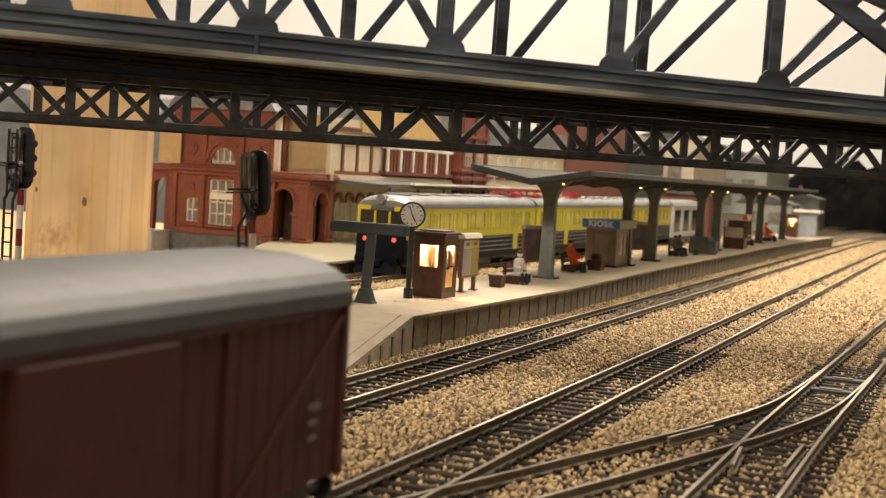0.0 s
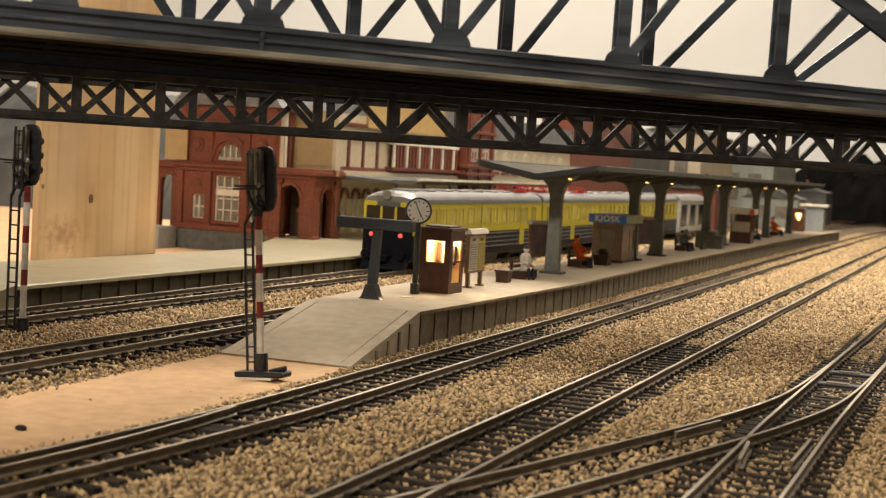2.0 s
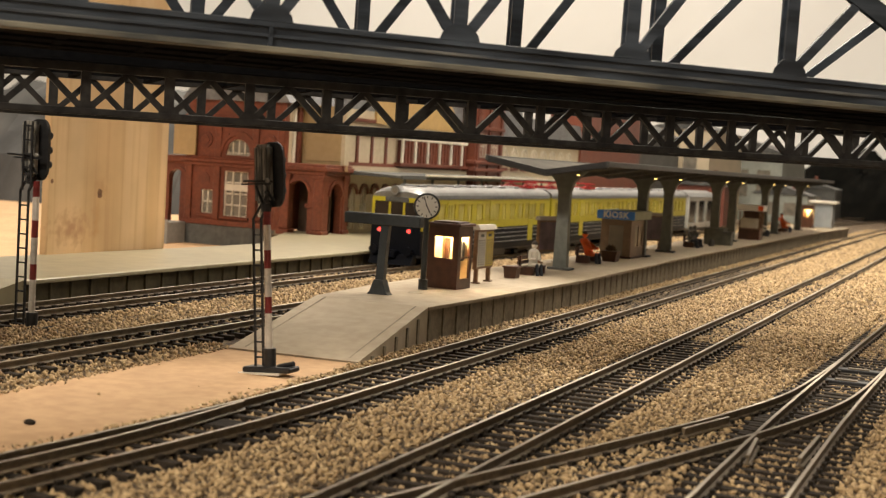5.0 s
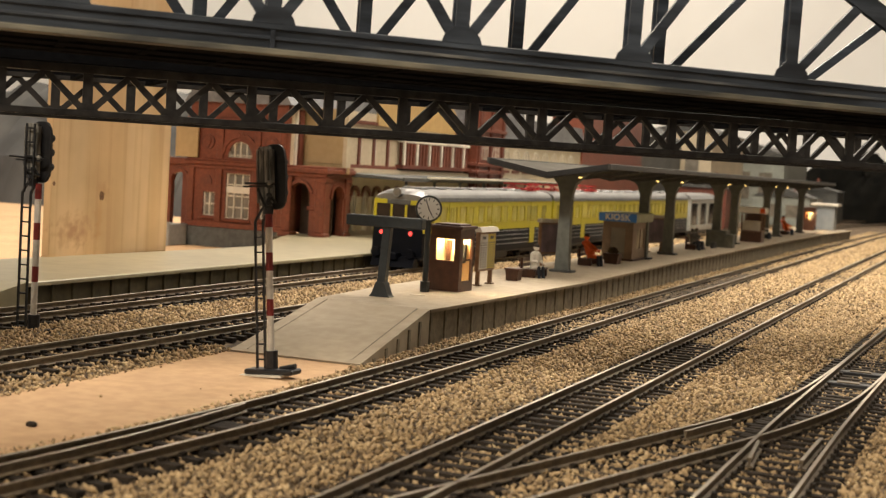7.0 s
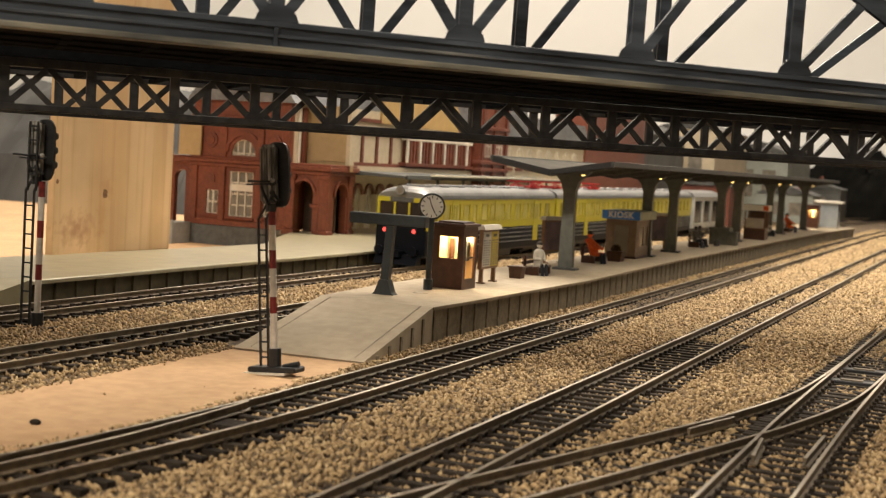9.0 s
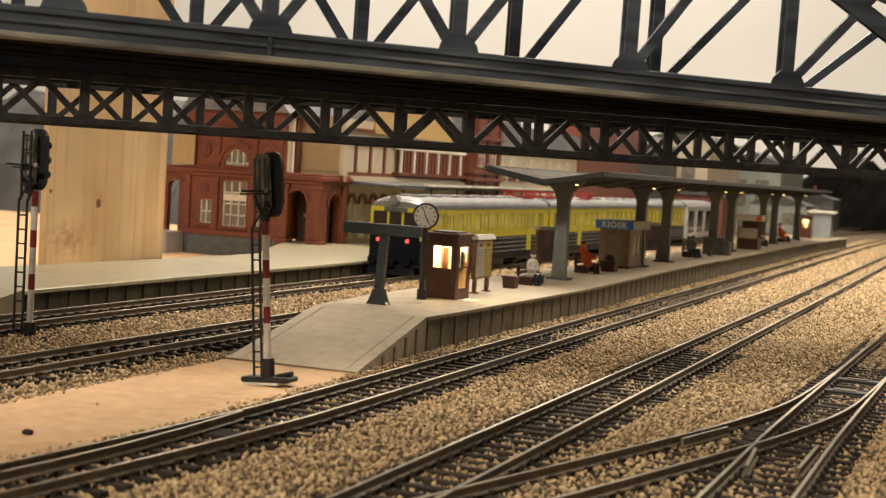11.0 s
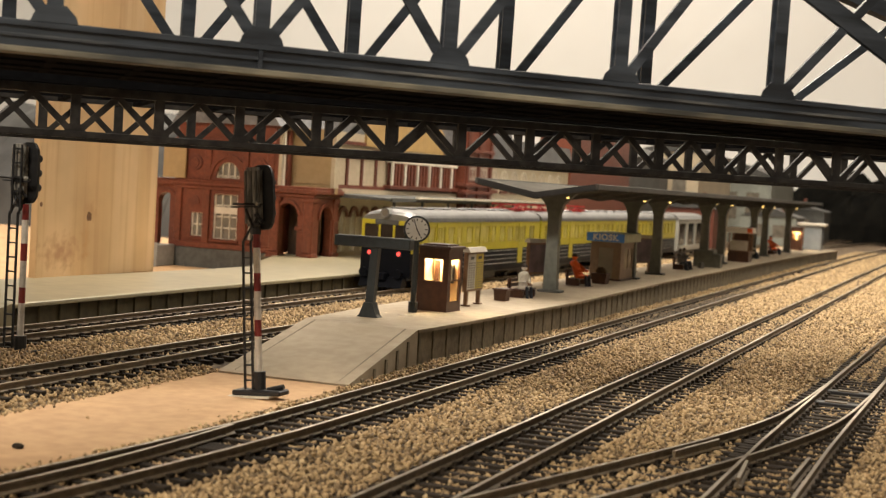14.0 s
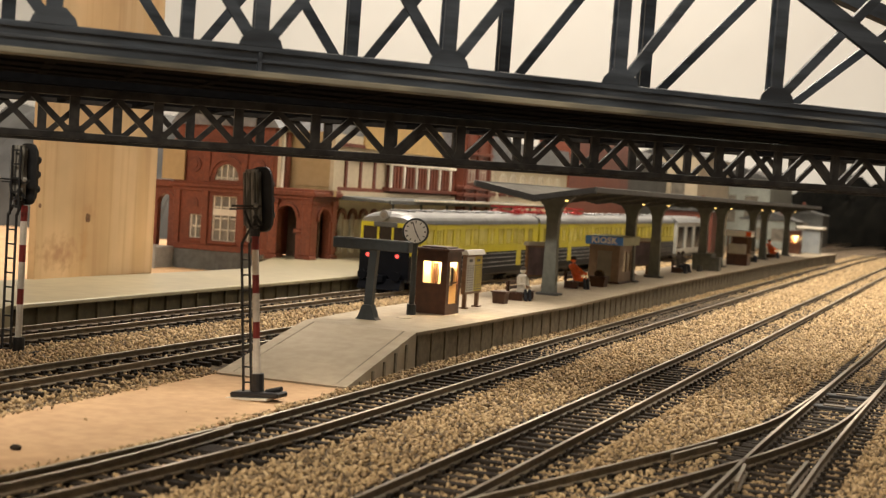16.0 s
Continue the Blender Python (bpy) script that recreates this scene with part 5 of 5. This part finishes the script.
# ---- platform canopy ----
def canopy_module(y0, y1, label):
    th = thing("platform_canopy", -206, y0, PZ, label, "canopy", "platform canopy sections")
    L = y1 - y0
    V, E, hw = 49.0, 54.5, 30.8
    roof = bmesh.new()
    for s in (-1, 1):
        prism(roof, [(0, V), (s * hw, E), (s * hw, E + 1.1), (0, V + 1.1)], "y", 0.2, L - 0.2)
    part("roof", roof, M_ROOFING, th, "shallow butterfly roof")
    for s in (-1, 1):
        part("fascia", bev(B((s * hw - 0.7, s * hw + 0.7, 0, L, E - 1.2, E + 1.5)), 0.2), M_DGREY, th)
        for k in range(5):
            y = 2 + k * (L - 4) / 4
            bm = beam(bmesh.new(), (0, y, V - 0.8), (s * hw, y, E - 0.8), 1.2, 2.0)
            part("rafter", bm, M_DGREY, th)
    for y in (0.6, L - 0.6):
        part("end_fascia", beam(beam(bmesh.new(), (0, y, V + 0.2), (-hw, y, E + 0.2), 1.0, 2.6), (0, y, V + 0.2), (hw, y, E + 0.2), 1.0, 2.6), M_BLACK, th)
    for y in (35, L - 35):
        pts = [(-3.9, 0), (3.9, 0), (3.6, 2), (2.9, 34), (3.2, 40), (4.6, 44.6), (7.0, 47.2), (11, V + 1.6), (0, V - 0.2), (-11, V + 1.6), (-7.0, 47.2), (-4.6, 44.6), (-3.2, 40), (-2.9, 34), (-3.6, 2)]
        part("post", prism(bmesh.new(), pts, "y", y - 2.2, y + 2.2), M_CANOPY, th, "grey-green flared post")
        part("post_base", bev(B((-6, 6, y - 4, y + 4, 0, 1.2)), 0.2), M_DGREY, th)
        for s in (-1, 1):
            part("lamp", rod(bmesh.new(), (s * 9, y - 9, 48.3), (s * 9, y - 9, 48.8), 0.8, 10), M_LAMP, th, "small warm glowing lamp")
            part("lamp_stem", rod(bmesh.new(), (s * 9, y - 9, 48.8), (s * 9, y - 9, 51.0), 0.5, 6), M_BLACK, th)


M_LAMP = glow("warm_small_lamp", (1.0, 0.62, 0.17), 4.0)
for i in range(4):
    canopy_module(631 + i * 233.5, 631 + (i + 1) * 233.5, "grey-green butterfly canopy section on flared posts")


# ---- platform furniture ----
def name_sign():
    th = thing("station_sign", -214.5, 466, PZ, "blank dark station name board on a single post", "sign")
    part("foot", prism(bmesh.new(), [(-4.4, 0), (4.4, 0), (3.4, 1), (1.7, 5.6), (-1.7, 5.6), (-3.4, 1)], "y", -2.2, 2.2), M_SIGNDK, th)
    part("post", beam(bmesh.new(), (0, 0, 5), (1.2, 0, 27), 3.2, 2.6, (0, 1, 0)), M_SIGNDK, th)
    part("board", bev(B((-15.6, 15.8, -2.2, 2.2, 26.2, 30.4)), 0.4), M_SIGNDK, th)


def clock():
    th = thing("platform_clock", -211, 499, PZ, "round white platform clock on a dark post", "clock")
    part("foot", rod(bmesh.new(), (0, 0, 0), (0, 0, 4.2), 1.9, 12), M_SIGNDK, th)
    part("post", rod(bmesh.new(), (0, 0, 4), (0, 0, 29.5), 1.15, 12), M_SIGNDK, th)
    d = Vector((0.42, -0.91, 0)).normalized()
    c = Vector((-0.2, 0, 33.2))
    side = Vector((-d.y, d.x, 0))
    case = part("case", rod(bmesh.new(), c - d * 1.4, c + d * 1.4, 5.3, 28), M_SIGNDK, th)
    part("dial", rod(bmesh.new(), c + d * 1.38, c + d * 1.46, 4.55, 28), M_DIAL, case, "white dial")
    for i in range(12):
        a = math.pi * 2 * i / 12
        u = side * math.sin(a) + Vector((0, 0, 1)) * math.cos(a)
        part("hour_mark", beam(bmesh.new(), c + d * 1.48 + u * 3.3, c + d * 1.48 + u * 4.2, 0.4, 0.1, d), M_BLACK, case)
    for a, ln, w in ((-20, 4.0, 0.35), (153, 2.9, 0.45)):
        u = side * math.sin(math.radians(a)) + Vector((0, 0, 1)) * math.cos(math.radians(a))
        part("pointer", beam(bmesh.new(), c + d * 1.52 - u * 0.6, c + d * 1.52 + u * ln, w, 0.1, d), M_BLACK, case, "black clock pointer")


def phone_booth(x, y, rz, label):
    th = thing("phone_booth", x, y, PZ, label, "booth", "lit booths", rz=rz)
    h = 25.4
    w = 6.8
    front = part("front_wall", wall(bmesh.new(), "y", -w, 0.8, -w, w, 0, h, [(-4.0, 4.2, 12.4, 21.2, False)]), M_BROWN, th)
    side = part("side_wall", wall(bmesh.new(), "x", w - 0.8, 0.8, -w + 0.8, w, 0, h, [(-4.0, 4.6, 4.2, 21.2, False)]), M_BROWN, th)
    part("side_wall", B((-w, -w + 0.8, -w + 0.8, w, 0, h)), M_BROWN, th)
    part("back_wall", B((-w + 0.8, w - 0.8, w - 0.8, w, 0, h)), M_BROWN, th)
    part("roof", bev(B((-w - 0.9, w + 0.9, -w - 0.9, w + 0.9, h, h + 1.2)), 0.3), M_BROWN, th)
    part("roof_top", bev(B((-w + 1.2, w - 1.2, -w + 1.2, w - 1.2, h + 1.2, h + 1.9)), 0.2), M_BROWN, th)
    part("lining", B((-w + 0.9, -w + 1.1, -w + 1, w - 1, 1, h - 1), (-w + 1, w - 1, w - 1.1, w - 0.9, 1, h - 1)), M_LINING, th, "pale yellow lit lining")
    part("lamp", B((-2.5, 2.5, -2.5, 2.5, h - 1.0, h - 0.4)), M_BOOTHLAMP, th, "glowing booth lamp")
    part("telephone", bev(B((0.5, 4.2, w - 3.2, w - 1.2, 11, 19)), 0.4), M_DGREY, th)
    part("shelf_post", B((-4.6, -2.6, w - 2.4, w - 1.2, 1, 20)), M_BROWN, th)
    part("mullion", B((-0.35, 0.0, -w + 0.2, -w + 0.5, 12.4, 21.2)), M_LINING, front)
    part("door_bar", B((w - 0.5, w - 0.2, -4.0, 4.6, 12.4, 13.0)), M_BROWN, side)
    return th


def timetable(x, y, rz, label, cols, group="display boards"):
    th = thing("timetable_board", x, y, PZ, label, "notice board", group, rz=rz)
    for u in (-7.5, 7.5):
        part("leg", B((-0.8, 0.8, u - 0.8, u + 0.8, 0, 8)), M_BROWNLT, th)
        part("foot", B((-1.6, 1.6, u - 1.6, u + 1.6, 0, 0.6)), M_BROWNLT, th)
    part("frame", bev(B((-0.9, 0.9, -10.2, 10.2, 6.2, 23.2)), 0.25), M_BROWNLT, th)
    part("cap", prism(bmesh.new(), [(-2.2, 23.2), (2.2, 23.2), (1.0, 25.2), (-1.0, 25.2)], "y", -10.6, 10.6), M_CAP, th, "pale sloping cap")
    a, b = part("sheet", B((0.9, 1.0, -9.2, 0.0, 7.2, 22.2)), cols[0], th), part("sheet", B((0.9, 1.0, 0.1, 9.2, 7.2, 22.2)), cols[1], th)
    if len(cols) == 2 and cols[1] is M_TTYEL:
        for sh, u0 in ((a, -8.6), (b, 0.6)):
            for col in range(3):
                part("print_column", bars(1.02, 1.08, u0 + col * 2.85, u0 + col * 2.85 + 2.1, 7.8, 19.2, 11), M_PRINT, sh)
            part("heading", B((1.02, 1.08, u0 + 2.0, u0 + 6.0, 20.0, 21.2)), M_DGREY, sh)
    return th


def bars(x0, x1, y0, y1, z0, z1, n):
    bm = bmesh.new()
    for i in range(n):
        z = z0 + (z1 - z0) * i / n
        box(bm, x0, x1, y0, y1 - random.uniform(0, 0.6), z, z + (z1 - z0) / n * 0.5)
    return bm


def bench(x, y, rz, label):
    th = thing("bench", x, y, PZ, label, "bench", "platform benches", rz=rz)
    for i in range(3):
        part("seat_slat", B((-3.4 + i * 2.2, -1.5 + i * 2.2, -11, 11, 3.3, 4.0)), M_BROWN, th)
    for i in range(2):
        part("back_slat", B((-4.6, -4.0, -11, 11, 4.8 + i * 2.2, 6.5 + i * 2.2)), M_BROWN, th)
    for u in (-8.5, 8.5):
        part("leg", B((-4.6, 3.2, u - 0.7, u + 0.7, 0, 3.3), (-4.6, -3.4, u - 0.7, u + 0.7, 3.3, 9)), M_BROWN, th)


M_SIGNDK = mat("dark_green_grey", (0.035, 0.042, 0.045), (0.025, 0.03, 0.032), 400, 0.45, bump=0.1)
M_DIAL = mat("clock_dial", (0.86, 0.84, 0.80), (0.82, 0.80, 0.75), 200, 0.4, bump=0.0, stain=0.04)
M_LINING = mat("booth_lining", (0.80, 0.62, 0.34), (0.72, 0.52, 0.26), 200, 0.5, bump=0.05)
M_BOOTHLAMP = glow("booth_lamp", (1.0, 0.76, 0.42), 240.0)
M_BROWNLT = mat("light_brown_plastic", (0.20, 0.105, 0.05), (0.15, 0.078, 0.036), 400, 0.45, bump=0.1)
M_CAP = mat("pale_cap", (0.60, 0.55, 0.46), (0.52, 0.47, 0.39), 300, 0.4, bump=0.05)
M_TTWHITE = mat("timetable_white", (0.58, 0.56, 0.50), (0.50, 0.48, 0.43), 300, 0.5, bump=0.0)
M_TTYEL = mat("timetable_yellow", (0.55, 0.43, 0.06), (0.48, 0.37, 0.05), 300, 0.5, bump=0.0)
M_PRINT = mat("grey_print", (0.16, 0.155, 0.14), (0.11, 0.105, 0.09), 800, 0.6, bump=0.0)
M_POSTER = mat("dark_poster", (0.20, 0.125, 0.16), (0.07, 0.045, 0.06), 120, 0.35, bump=0.0, stain=0.4)
M_HAIR = mat("dark_hair", (0.05, 0.035, 0.025), (0.035, 0.025, 0.018), 400, 0.6)
M_SKIRTDK = mat("dark_trousers", (0.03, 0.035, 0.05), (0.02, 0.024, 0.035), 400, 0.6)
M_SHIRT = mat("white_shirt", (0.82, 0.78, 0.70), (0.72, 0.68, 0.60), 400, 0.6)
M_ORANGE = mat("orange_coat", (0.95, 0.17, 0.03), (0.88, 0.13, 0.02), 400, 0.5)
M_GREYCOAT = mat("grey_coat", (0.20, 0.18, 0.165), (0.13, 0.12, 0.11), 300, 0.6)
M_KIOSK = mat("kiosk_brown", (0.25, 0.165, 0.10), (0.20, 0.13, 0.08), 300, 0.5)
M_BLUE = mat("kiosk_blue", (0.07, 0.28, 0.86), (0.06, 0.25, 0.78), 300, 0.35, bump=0.0)
M_KIOSKROOF = mat("kiosk_roof_green", (0.44, 0.47, 0.32), (0.38, 0.41, 0.27), 200, 0.5)
M_KIOSKDOOR = mat("kiosk_shutter", (0.25, 0.22, 0.165), (0.21, 0.185, 0.14), 200, 0.5)
M_WARMPANE = mat("kiosk_pane", (0.52, 0.44, 0.31), (0.28, 0.22, 0.15), 90, 0.2, bump=0.0)
M_PLANTER = mat("planter_brown", (0.10, 0.045, 0.022), (0.07, 0.03, 0.015), 300, 0.6)
M_LEAF = mat("dry_plant", (0.12, 0.07, 0.03), (0.07, 0.045, 0.02), 600, 0.8, island=0.4)


def make_figurine(x, y, z, rz, top, legs, label, lean=0.0, size=0.82, knee=2.4):
    bm = bmesh.new()
    rod(bm, (0, 0, 0.3), (-1.4 - lean, 0, 8.4), 2.5, 10, 2.1)
    ball(bm, (-1.4 - lean, 0, 8.0), 2.3, 0.9, 1.3, 0.8, 10)
    ball(bm, (-1.2 - lean, 0, 11.8), 1.75, 1, 0.9, 1.15, 10)
    for s in (-1, 1):
        rod(bm, (0, s * 1.1, 1.0), (5.4, s * 1.3, 1.2), 1.2, 8, 1.05)
        rod(bm, (5.3, s * 1.3, 1.4), (6.4, s * 1.3, -4.4), 1.0, 8, 0.8)
        rod(bm, (5.8, s * 1.3, -4.5), (8.0, s * 1.3, -4.5), 0.75, 8)
        rod(bm, (-1.2 - lean, s * 2.6, 7.8), (1.2, s * 3.0, 4.4), 0.9, 8)
        rod(bm, (1.2, s * 3.0, 4.4), (4.2, s * 1.2, 4.4), 0.75, 8)
    me = put_mesh("figurine", bm, top)
    me.materials.append(legs)
    me.materials.append(M_HAIR)
    for p in me.polygons:
        c = p.center / MM
        if c.x > knee and c.z < 3.0:
            p.material_index = 1
        elif c.z > 12.2:
            p.material_index = 2
    ob = tagged(new("figurine", me), label, "figurine", "seated figurines")
    me.transform(Matrix.Scale(size, 4))
    ob.matrix_basis = pose(x * MM, y * MM, z * MM, 0, 0, rz)
    return ob


def kiosk():
    th = thing("kiosk", -213, 815, PZ, "brown platform kiosk with a blue lettered fascia", "kiosk")
    w, d, h = 9.3, 19.0, 23.0
    body = part("body", wall(bmesh.new(), "y", -d, 1.0, -w, w, 0, h, [(-4.2, 4.6, 1.5, 19.5, False)]), M_KIOSK, th)
    part("side_wall", wall(bmesh.new(), "x", w - 1, 1.0, -d + 1, d, 0, h, [(-9, -1, 7, 19, False), (1, 9, 7, 19, False)]), M_KIOSK, body)
    part("side_wall", B((-w, -w + 1, -d + 1, d, 0, h)), M_KIOSK, body)
    part("back_wall", B((-w + 1, w - 1, d - 1, d, 0, h)), M_KIOSK, body)
    part("shutter", B((-4.2, 4.6, -d + 0.4, -d + 0.8, 1.5, 19.5)), M_KIOSKDOOR, body, "grey-green shutter")
    part("pane", B((w - 0.7, w - 0.4, -9, -1, 7, 19)), M_WARMPANE, body)
    part("pane", B((w - 0.7, w - 0.4, 1, 9, 7, 19)), M_WARMPANE, body)
    part("base", bev(B((-w - 1, w + 1, -d - 1, d + 1, 0, 1.2)), 0.3), M_BROWN, th)
    part("roof", bev(B((-w - 2.2, w + 2.2, -d - 2, d + 2, h, h + 5.4)), 0.4), M_KIOSKROOF, th, "pale green roof box")
    sign = part("fascia_sign", B((-w - 2.3, w + 2.3, -d - 2.5, -d - 2.0, h + 0.2, h + 5.2)), M_BLUE, th, "blue fascia sign")
    cu = bpy.data.curves.new("lettering", "FONT")
    cu.body, cu.size, cu.align_x, cu.align_y, cu.extrude = "KIOSK", 5.0 * MM, "CENTER", "CENTER", 0.0001
    cu.offset = 0.0002
    cu.space_character = 1.12
    t = new("lettering", cu)
    cu.materials.append(M_DIAL)
    t.parent = sign
    t.matrix_basis = pose(0, (-d - 2.62) * MM, (h + 2.7) * MM, 90, 0, 0)
    t["label"] = "white lettering"


name_sign()
clock()
phone_booth(-207.4, 517.0, -3, "brown phone booth with a brightly lit interior")
timetable(-206.5, 553.5, 0, "timetable board with white and yellow sheets on brown legs", (M_TTWHITE, M_TTYEL))
timetable(-226, 706, -20, "brown display board with a dark poster", (M_POSTER, M_POSTER))
timetable(-219, 915, -25, "brown display board with a dark poster", (M_POSTER, M_POSTER))
bench(-206, 622, 0, "brown slatted bench on the platform")
make_figurine(-205, 618, PZ + 3.6, -35, M_SHIRT, M_SKIRTDK, "seated figurine in a white shirt and dark trousers", -1.8, 0.92, 3.6)
bench(-212, 737, 0, "brown slatted bench on the platform")
make_figurine(-210, 733, PZ + 3.9, -25, M_ORANGE, M_SKIRTDK, "seated figurine in an orange coat", 3.4, 1.0, 5.2)
kiosk()


def planter(x, y, label):
    th = thing("planter", x, y, PZ, label, "planter", "platform planters")
    part("tub", prism(bmesh.new(), [(-3.6, 0), (3.6, 0), (4.6, 6), (-4.6, 6)], "y", -4.4, 4.4), M_PLANTER, th)
    bm = bmesh.new()
    for i in range(40):
        a, r = random.uniform(0, 6.28), random.uniform(0, 3.6)
        beam(bm, (math.cos(a) * r * 0.6, math.sin(a) * r * 0.6, 5.5), (math.cos(a) * r, math.sin(a) * r, random.uniform(7, 10)), 0.9, 0.3, (0.3, 0.2, 0.9))
    part("plant", bm, M_LEAF, th, "small dry brown plants")


planter(-206, 762, "brown tub planter with dry plants")
phone_booth(-208, 1625, 0, "small lit booth at the platform's far end")
bench(-208, 993, 0, "brown slatted bench on the platform")
make_figurine(-207, 984, PZ + 4.2, -20, M_GREYCOAT, M_SKIRTDK, "seated figurine in a grey coat")
make_figurine(-207, 998, PZ + 4.5, -20, M_GREYCOAT, M_SKIRTDK, "seated figurine in a grey coat")


def store_box(x, y, sx, sy, h, label):
    th = thing("storage_box", x, y, PZ, label, "box", "boxes on the platform")
    part("bin", bev(B((-sx, sx, -sy, sy, 0, h - 1.2)), 0.3), M_BOXGREY, th)
    part("lid", bev(B((-sx - 0.4, sx + 0.4, -sy - 0.4, sy + 0.4, h - 1.2, h)), 0.35), M_CANOPY, th)


M_BOXGREY = mat("box_grey", (0.15, 0.15, 0.12), (0.11, 0.11, 0.09), 300, 0.6, bump=0.2)
store_box(-204.5, 1062, 7.5, 8, 13, "large grey-green storage box beside a canopy post")
store_box(-194.5, 1058, 3.6, 4.5, 10.5, "small grey storage box on the platform")


def news_stand():
    th = thing("news_stand", -201, 1200, PZ, "small cream and brown news stand with a white fascia", "kiosk")
    cab = part("counter", bev(B((-9, 9, -9, 9, 0, 9)), 0.3), M_BROWN, th, "dark brown counter")
    part("worktop", B((-9.6, 9.6, -9.6, 9.6, 9, 10)), M_BROWNLT, cab)
    for u in (-8.4, 8.4):
        for v in (-8.4, 8.4):
            part("corner_post", B((u - 0.6, u + 0.6, v - 0.6, v + 0.6, 10, 25)), M_BROWNLT, th)
    part("display_panel", B((-7.6, 7.6, -8.6, -8.0, 10, 18.5)), M_CAP, th, "cream display panel")
    fas = part("fascia", bev(B((-11, 11, -11, 11, 25, 30)), 0.3), M_DIAL, th, "white fascia")
    part("end_panel", B((7, 11.3, -11.3, -11.0, 25.4, 29.6)), M_ORANGE, fas, "red end panel")
    part("back_panel", B((-7.6, 7.6, 8.0, 8.6, 10, 25)), M_BROWN, th)


news_stand()
bench(-208, 1296, 0, "brown slatted bench on the platform")
make_figurine(-206, 1292, PZ + 4.2, -20, M_SHIRT, M_SKIRTDK, "seated figurine in a pale coat", 3.4, 1.05, 5.2)
bench(-208, 1440, 0, "brown slatted bench on the platform")
make_figurine(-206, 1436, PZ + 4.2, -25, M_ORANGE, M_SKIRTDK, "seated figurine in an orange coat", 3.2, 1.1, 5.2)


def glass_shelter():
    th = thing("glass_shelter", -196, 1672, PZ, "small glazed shelter with a pale flat roof", "shelter")
    for x in (-11, 11):
        for y in (-12, 12):
            part("post", B((x - 0.8, x + 0.8, y - 0.8, y + 0.8, 0, 29)), M_STRIP, th)
    part("pane", B((-10, 10, -12.3, -11.8, 1, 28)), M_SHELTER, th, "grey-blue pane")
    part("pane", B((10.8, 11.3, -11, 11, 1, 28)), M_SHELTER, th, "grey-blue pane")
    part("pane", B((-11.3, -10.8, -11, 11, 1, 28)), M_SHELTER, th, "grey-blue pane")
    part("roof", bev(B((-16, 16, -16, 16, 29, 32)), 0.6), M_FRAMEW, th, "pale flat roof")


M_SHELTER = mat("shelter_pane", (0.34, 0.36, 0.36), (0.24, 0.26, 0.27), 60, 0.15, bump=0.0)
glass_shelter()


def suitcase(x, y, rz, material, label):
    th = thing("suitcase", x, y, PZ, label, "suitcase", "luggage on the platform", rz=rz)
    part("case", bev(B((-1.4, 1.4, -3.2, 3.2, 0, 4.4)), 0.4), material, th)
    part("handle", beam(bmesh.new(), (0, -1.0, 4.9), (0, 1.0, 4.9), 0.4, 0.4), M_BLACK, th)
    part("strap", B((-1.5, 1.5, -0.4, 0.4, 0.2, 4.5)), M_BLACK, th)


box_tub = thing("planter", -205.5, 590, PZ, "small empty brown wooden tub beside the bench", "planter", "platform planters")
part("tub", prism(bmesh.new(), [(-2.6, 0), (2.6, 0), (3.2, 4.8), (-3.2, 4.8)], "y", -3.0, 3.0), M_PLANTER, box_tub)
part("rim", bev(B((-3.7, 3.7, -3.5, 3.5, 4.8, 5.6)), 0.2), M_BROWN, box_tub)
suitcase(-201, 1030, -10, M_DGREY, "small dark grey suitcase beside a post")


# ---- movement ----
def motions():
    rows = [(0.0, 178.2), (0.1, 169.0), (0.2, 148.0), (0.3, 132.0), (0.4, 117.0), (0.5, 102.0), (1.0, 27.0), (2.0, -120.0), (4.0, -400.0), (6.0, -600.0), (8.0, -700.0), (16.0, -700.0)]
    walk(wagon, [(t, pose(T2 * MM, y * MM, 0)) for t, y in rows])


motions()
